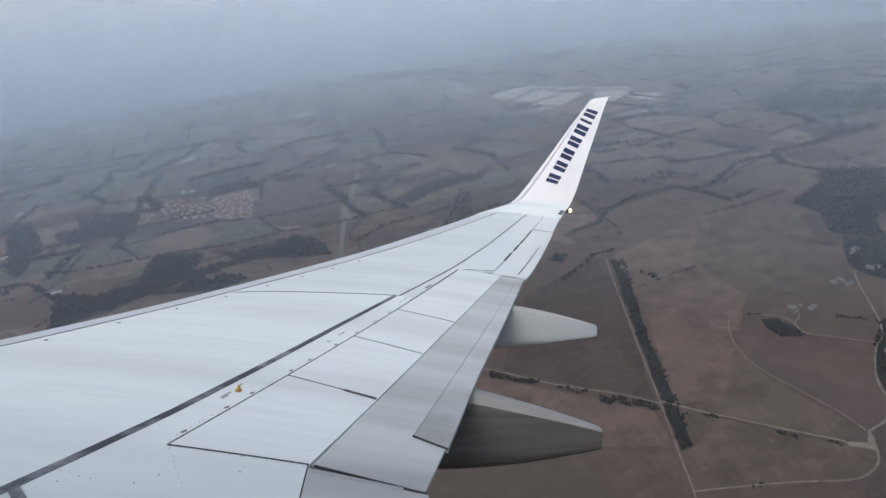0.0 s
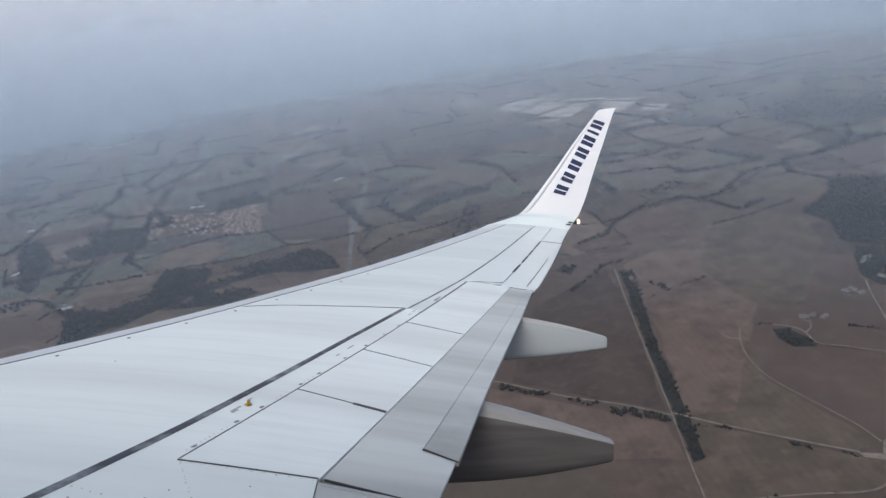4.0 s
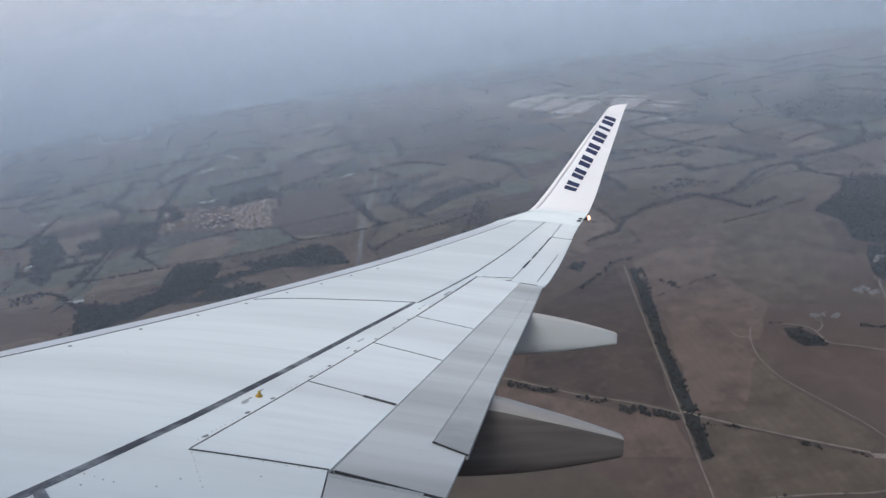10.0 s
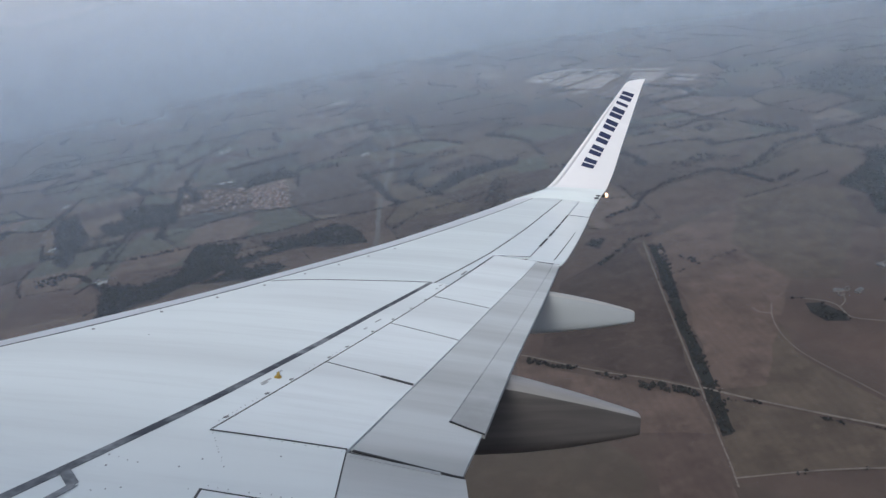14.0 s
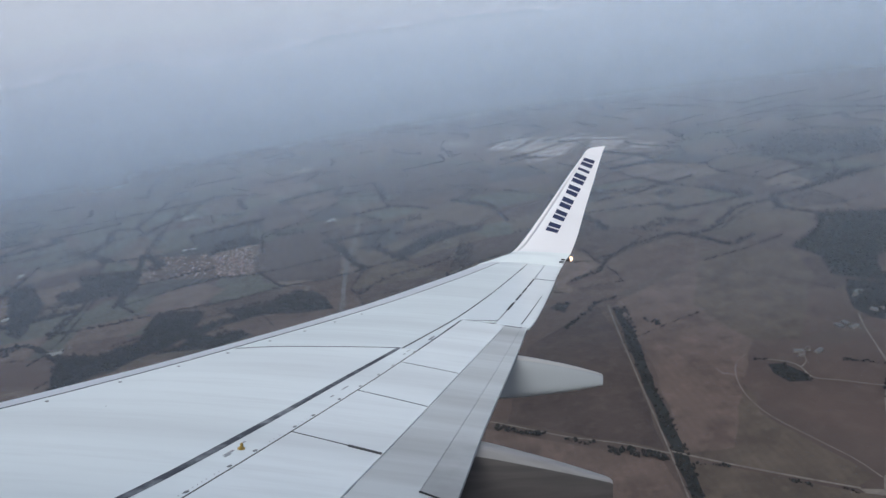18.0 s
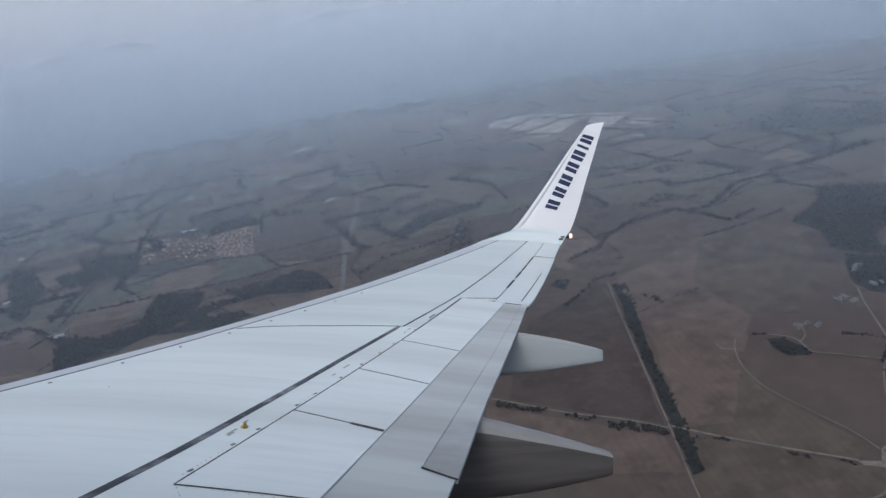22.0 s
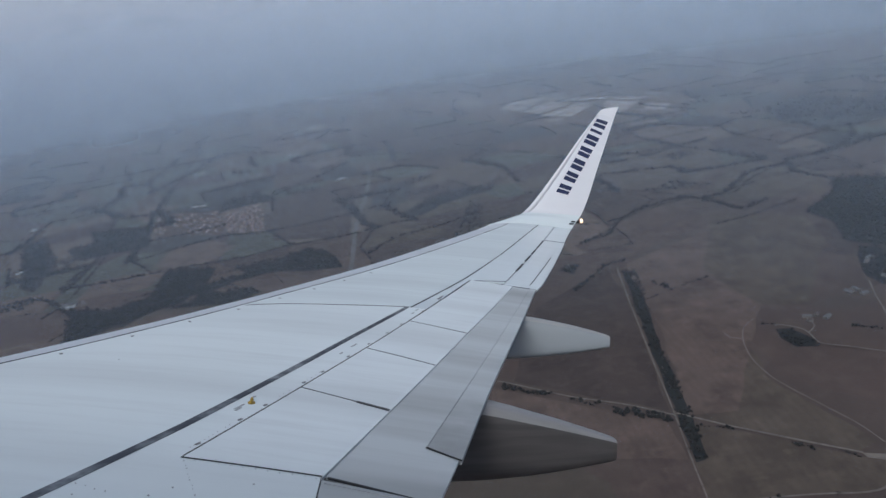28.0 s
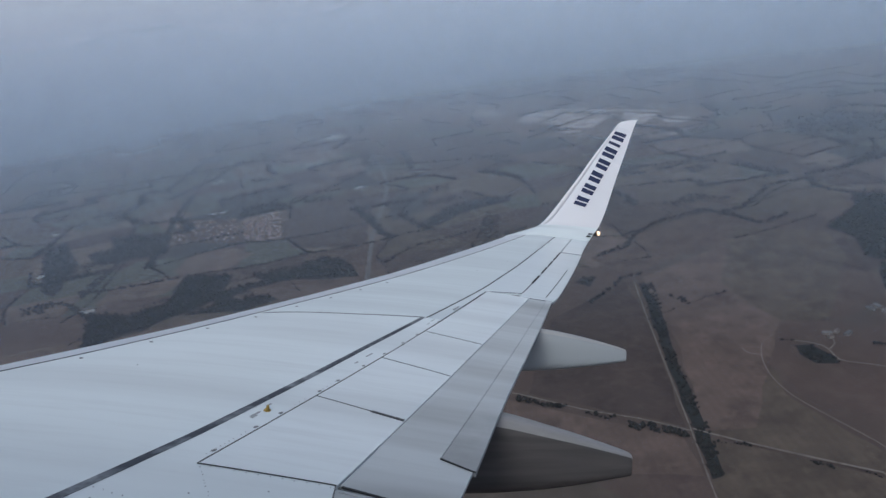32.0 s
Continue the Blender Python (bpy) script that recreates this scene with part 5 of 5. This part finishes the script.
# rows of small fasteners
fr = random.Random(5)
for s0, q0, s1, q1, n in ((5.40, 0.700, 5.05, 0.765, 14), (5.43, 0.695, 5.40, 0.855, 12), (4.83, 0.757, 4.30, 0.757, 10), (4.88, 0.77, 4.88, 0.855, 9),
                          (5.05, 0.640, 5.0, 0.69, 5), (4.70, 0.67, 4.78, 0.70, 4), (5.95, 0.684, 5.52, 0.684, 12), (7.0, 0.684, 6.45, 0.684, 10)):
    for i in range(n):
        t = i / (n - 1)
        if fr.random() < 0.75:
            disc(s0 + (s1 - s0) * t + fr.uniform(-0.006, 0.006), q0 + (q1 - q0) * t, fr.uniform(0.0025, 0.0045), M_MARK, "fastener", "", 0.003)
for s, q in ((4.95, 0.655), (5.02, 0.72), (5.25, 0.80), (5.12, 0.73), (6.9, 0.34), (12.3, 0.50), (13.4, 0.55)):
    disc(s, q, 0.006, M_MARK, "fastener", "", 0.003)

# ---- fuselage: a closed tube with the cabin window that the view goes through ----
R_HULL, HULL_Z = 1.88, 0.95
EYE = (1.60, -6.317, 1.747)
a_eye = math.asin((EYE[2] - HULL_Z) / R_HULL)
angles = sorted(set(np.round(np.concatenate([np.linspace(a_eye + 0.105, 2 * math.pi + a_eye - 0.105, 40), np.linspace(a_eye - 0.105, a_eye + 0.105, 7)[1:-1]]), 5).tolist()))
ys = [-24, -20, -16, -12, -9, -7.5, EYE[1] - 0.5] + np.linspace(EYE[1] - 0.16, EYE[1] + 0.16, 7).tolist() + [EYE[1] + 0.5, -4, -2, 1, 4, 7, 10, 12]
bm = bmesh.new()
grid = [[bm.verts.new((R_HULL * math.cos(a), y, HULL_Z + R_HULL * math.sin(a) * 1.05)) for a in angles] for y in ys]
for i in range(len(ys) - 1):
    for j in range(len(angles)):
        j2 = (j + 1) % len(angles)
        am = math.atan2(math.sin((angles[j] + angles[j2]) / 2 if j2 else angles[j] + 0.01), math.cos((angles[j] + angles[j2]) / 2 if j2 else angles[j] + 0.01))
        ym = (ys[i] + ys[i + 1]) / 2
        if abs(am - a_eye) < 0.105 and abs(ym - EYE[1]) < 0.16:
            continue
        bm.faces.new((grid[i][j], grid[i][j2], grid[i + 1][j2], grid[i + 1][j]))
bmesh.ops.recalc_face_normals(bm, faces=bm.faces[:])
hull = part("fuselage", bm, M_HULL, airliner, "white fuselage tube with a cabin window opening")
shell = hull.modifiers.new("wall_thickness", "SOLIDIFY")
shell.thickness, shell.offset = 0.05, -1.0
for y, r in ((-24, 1), (12, 1)):
    bm = bmesh.new()
    bm.faces.new([bm.verts.new((R_HULL * math.cos(a), y, HULL_Z + R_HULL * 1.05 * math.sin(a))) for a in np.linspace(0, 2 * math.pi, 40, endpoint=False)])
    bulk = part("bulkhead", bm, M_LINING, airliner, "plain grey end bulkhead", smooth=False)
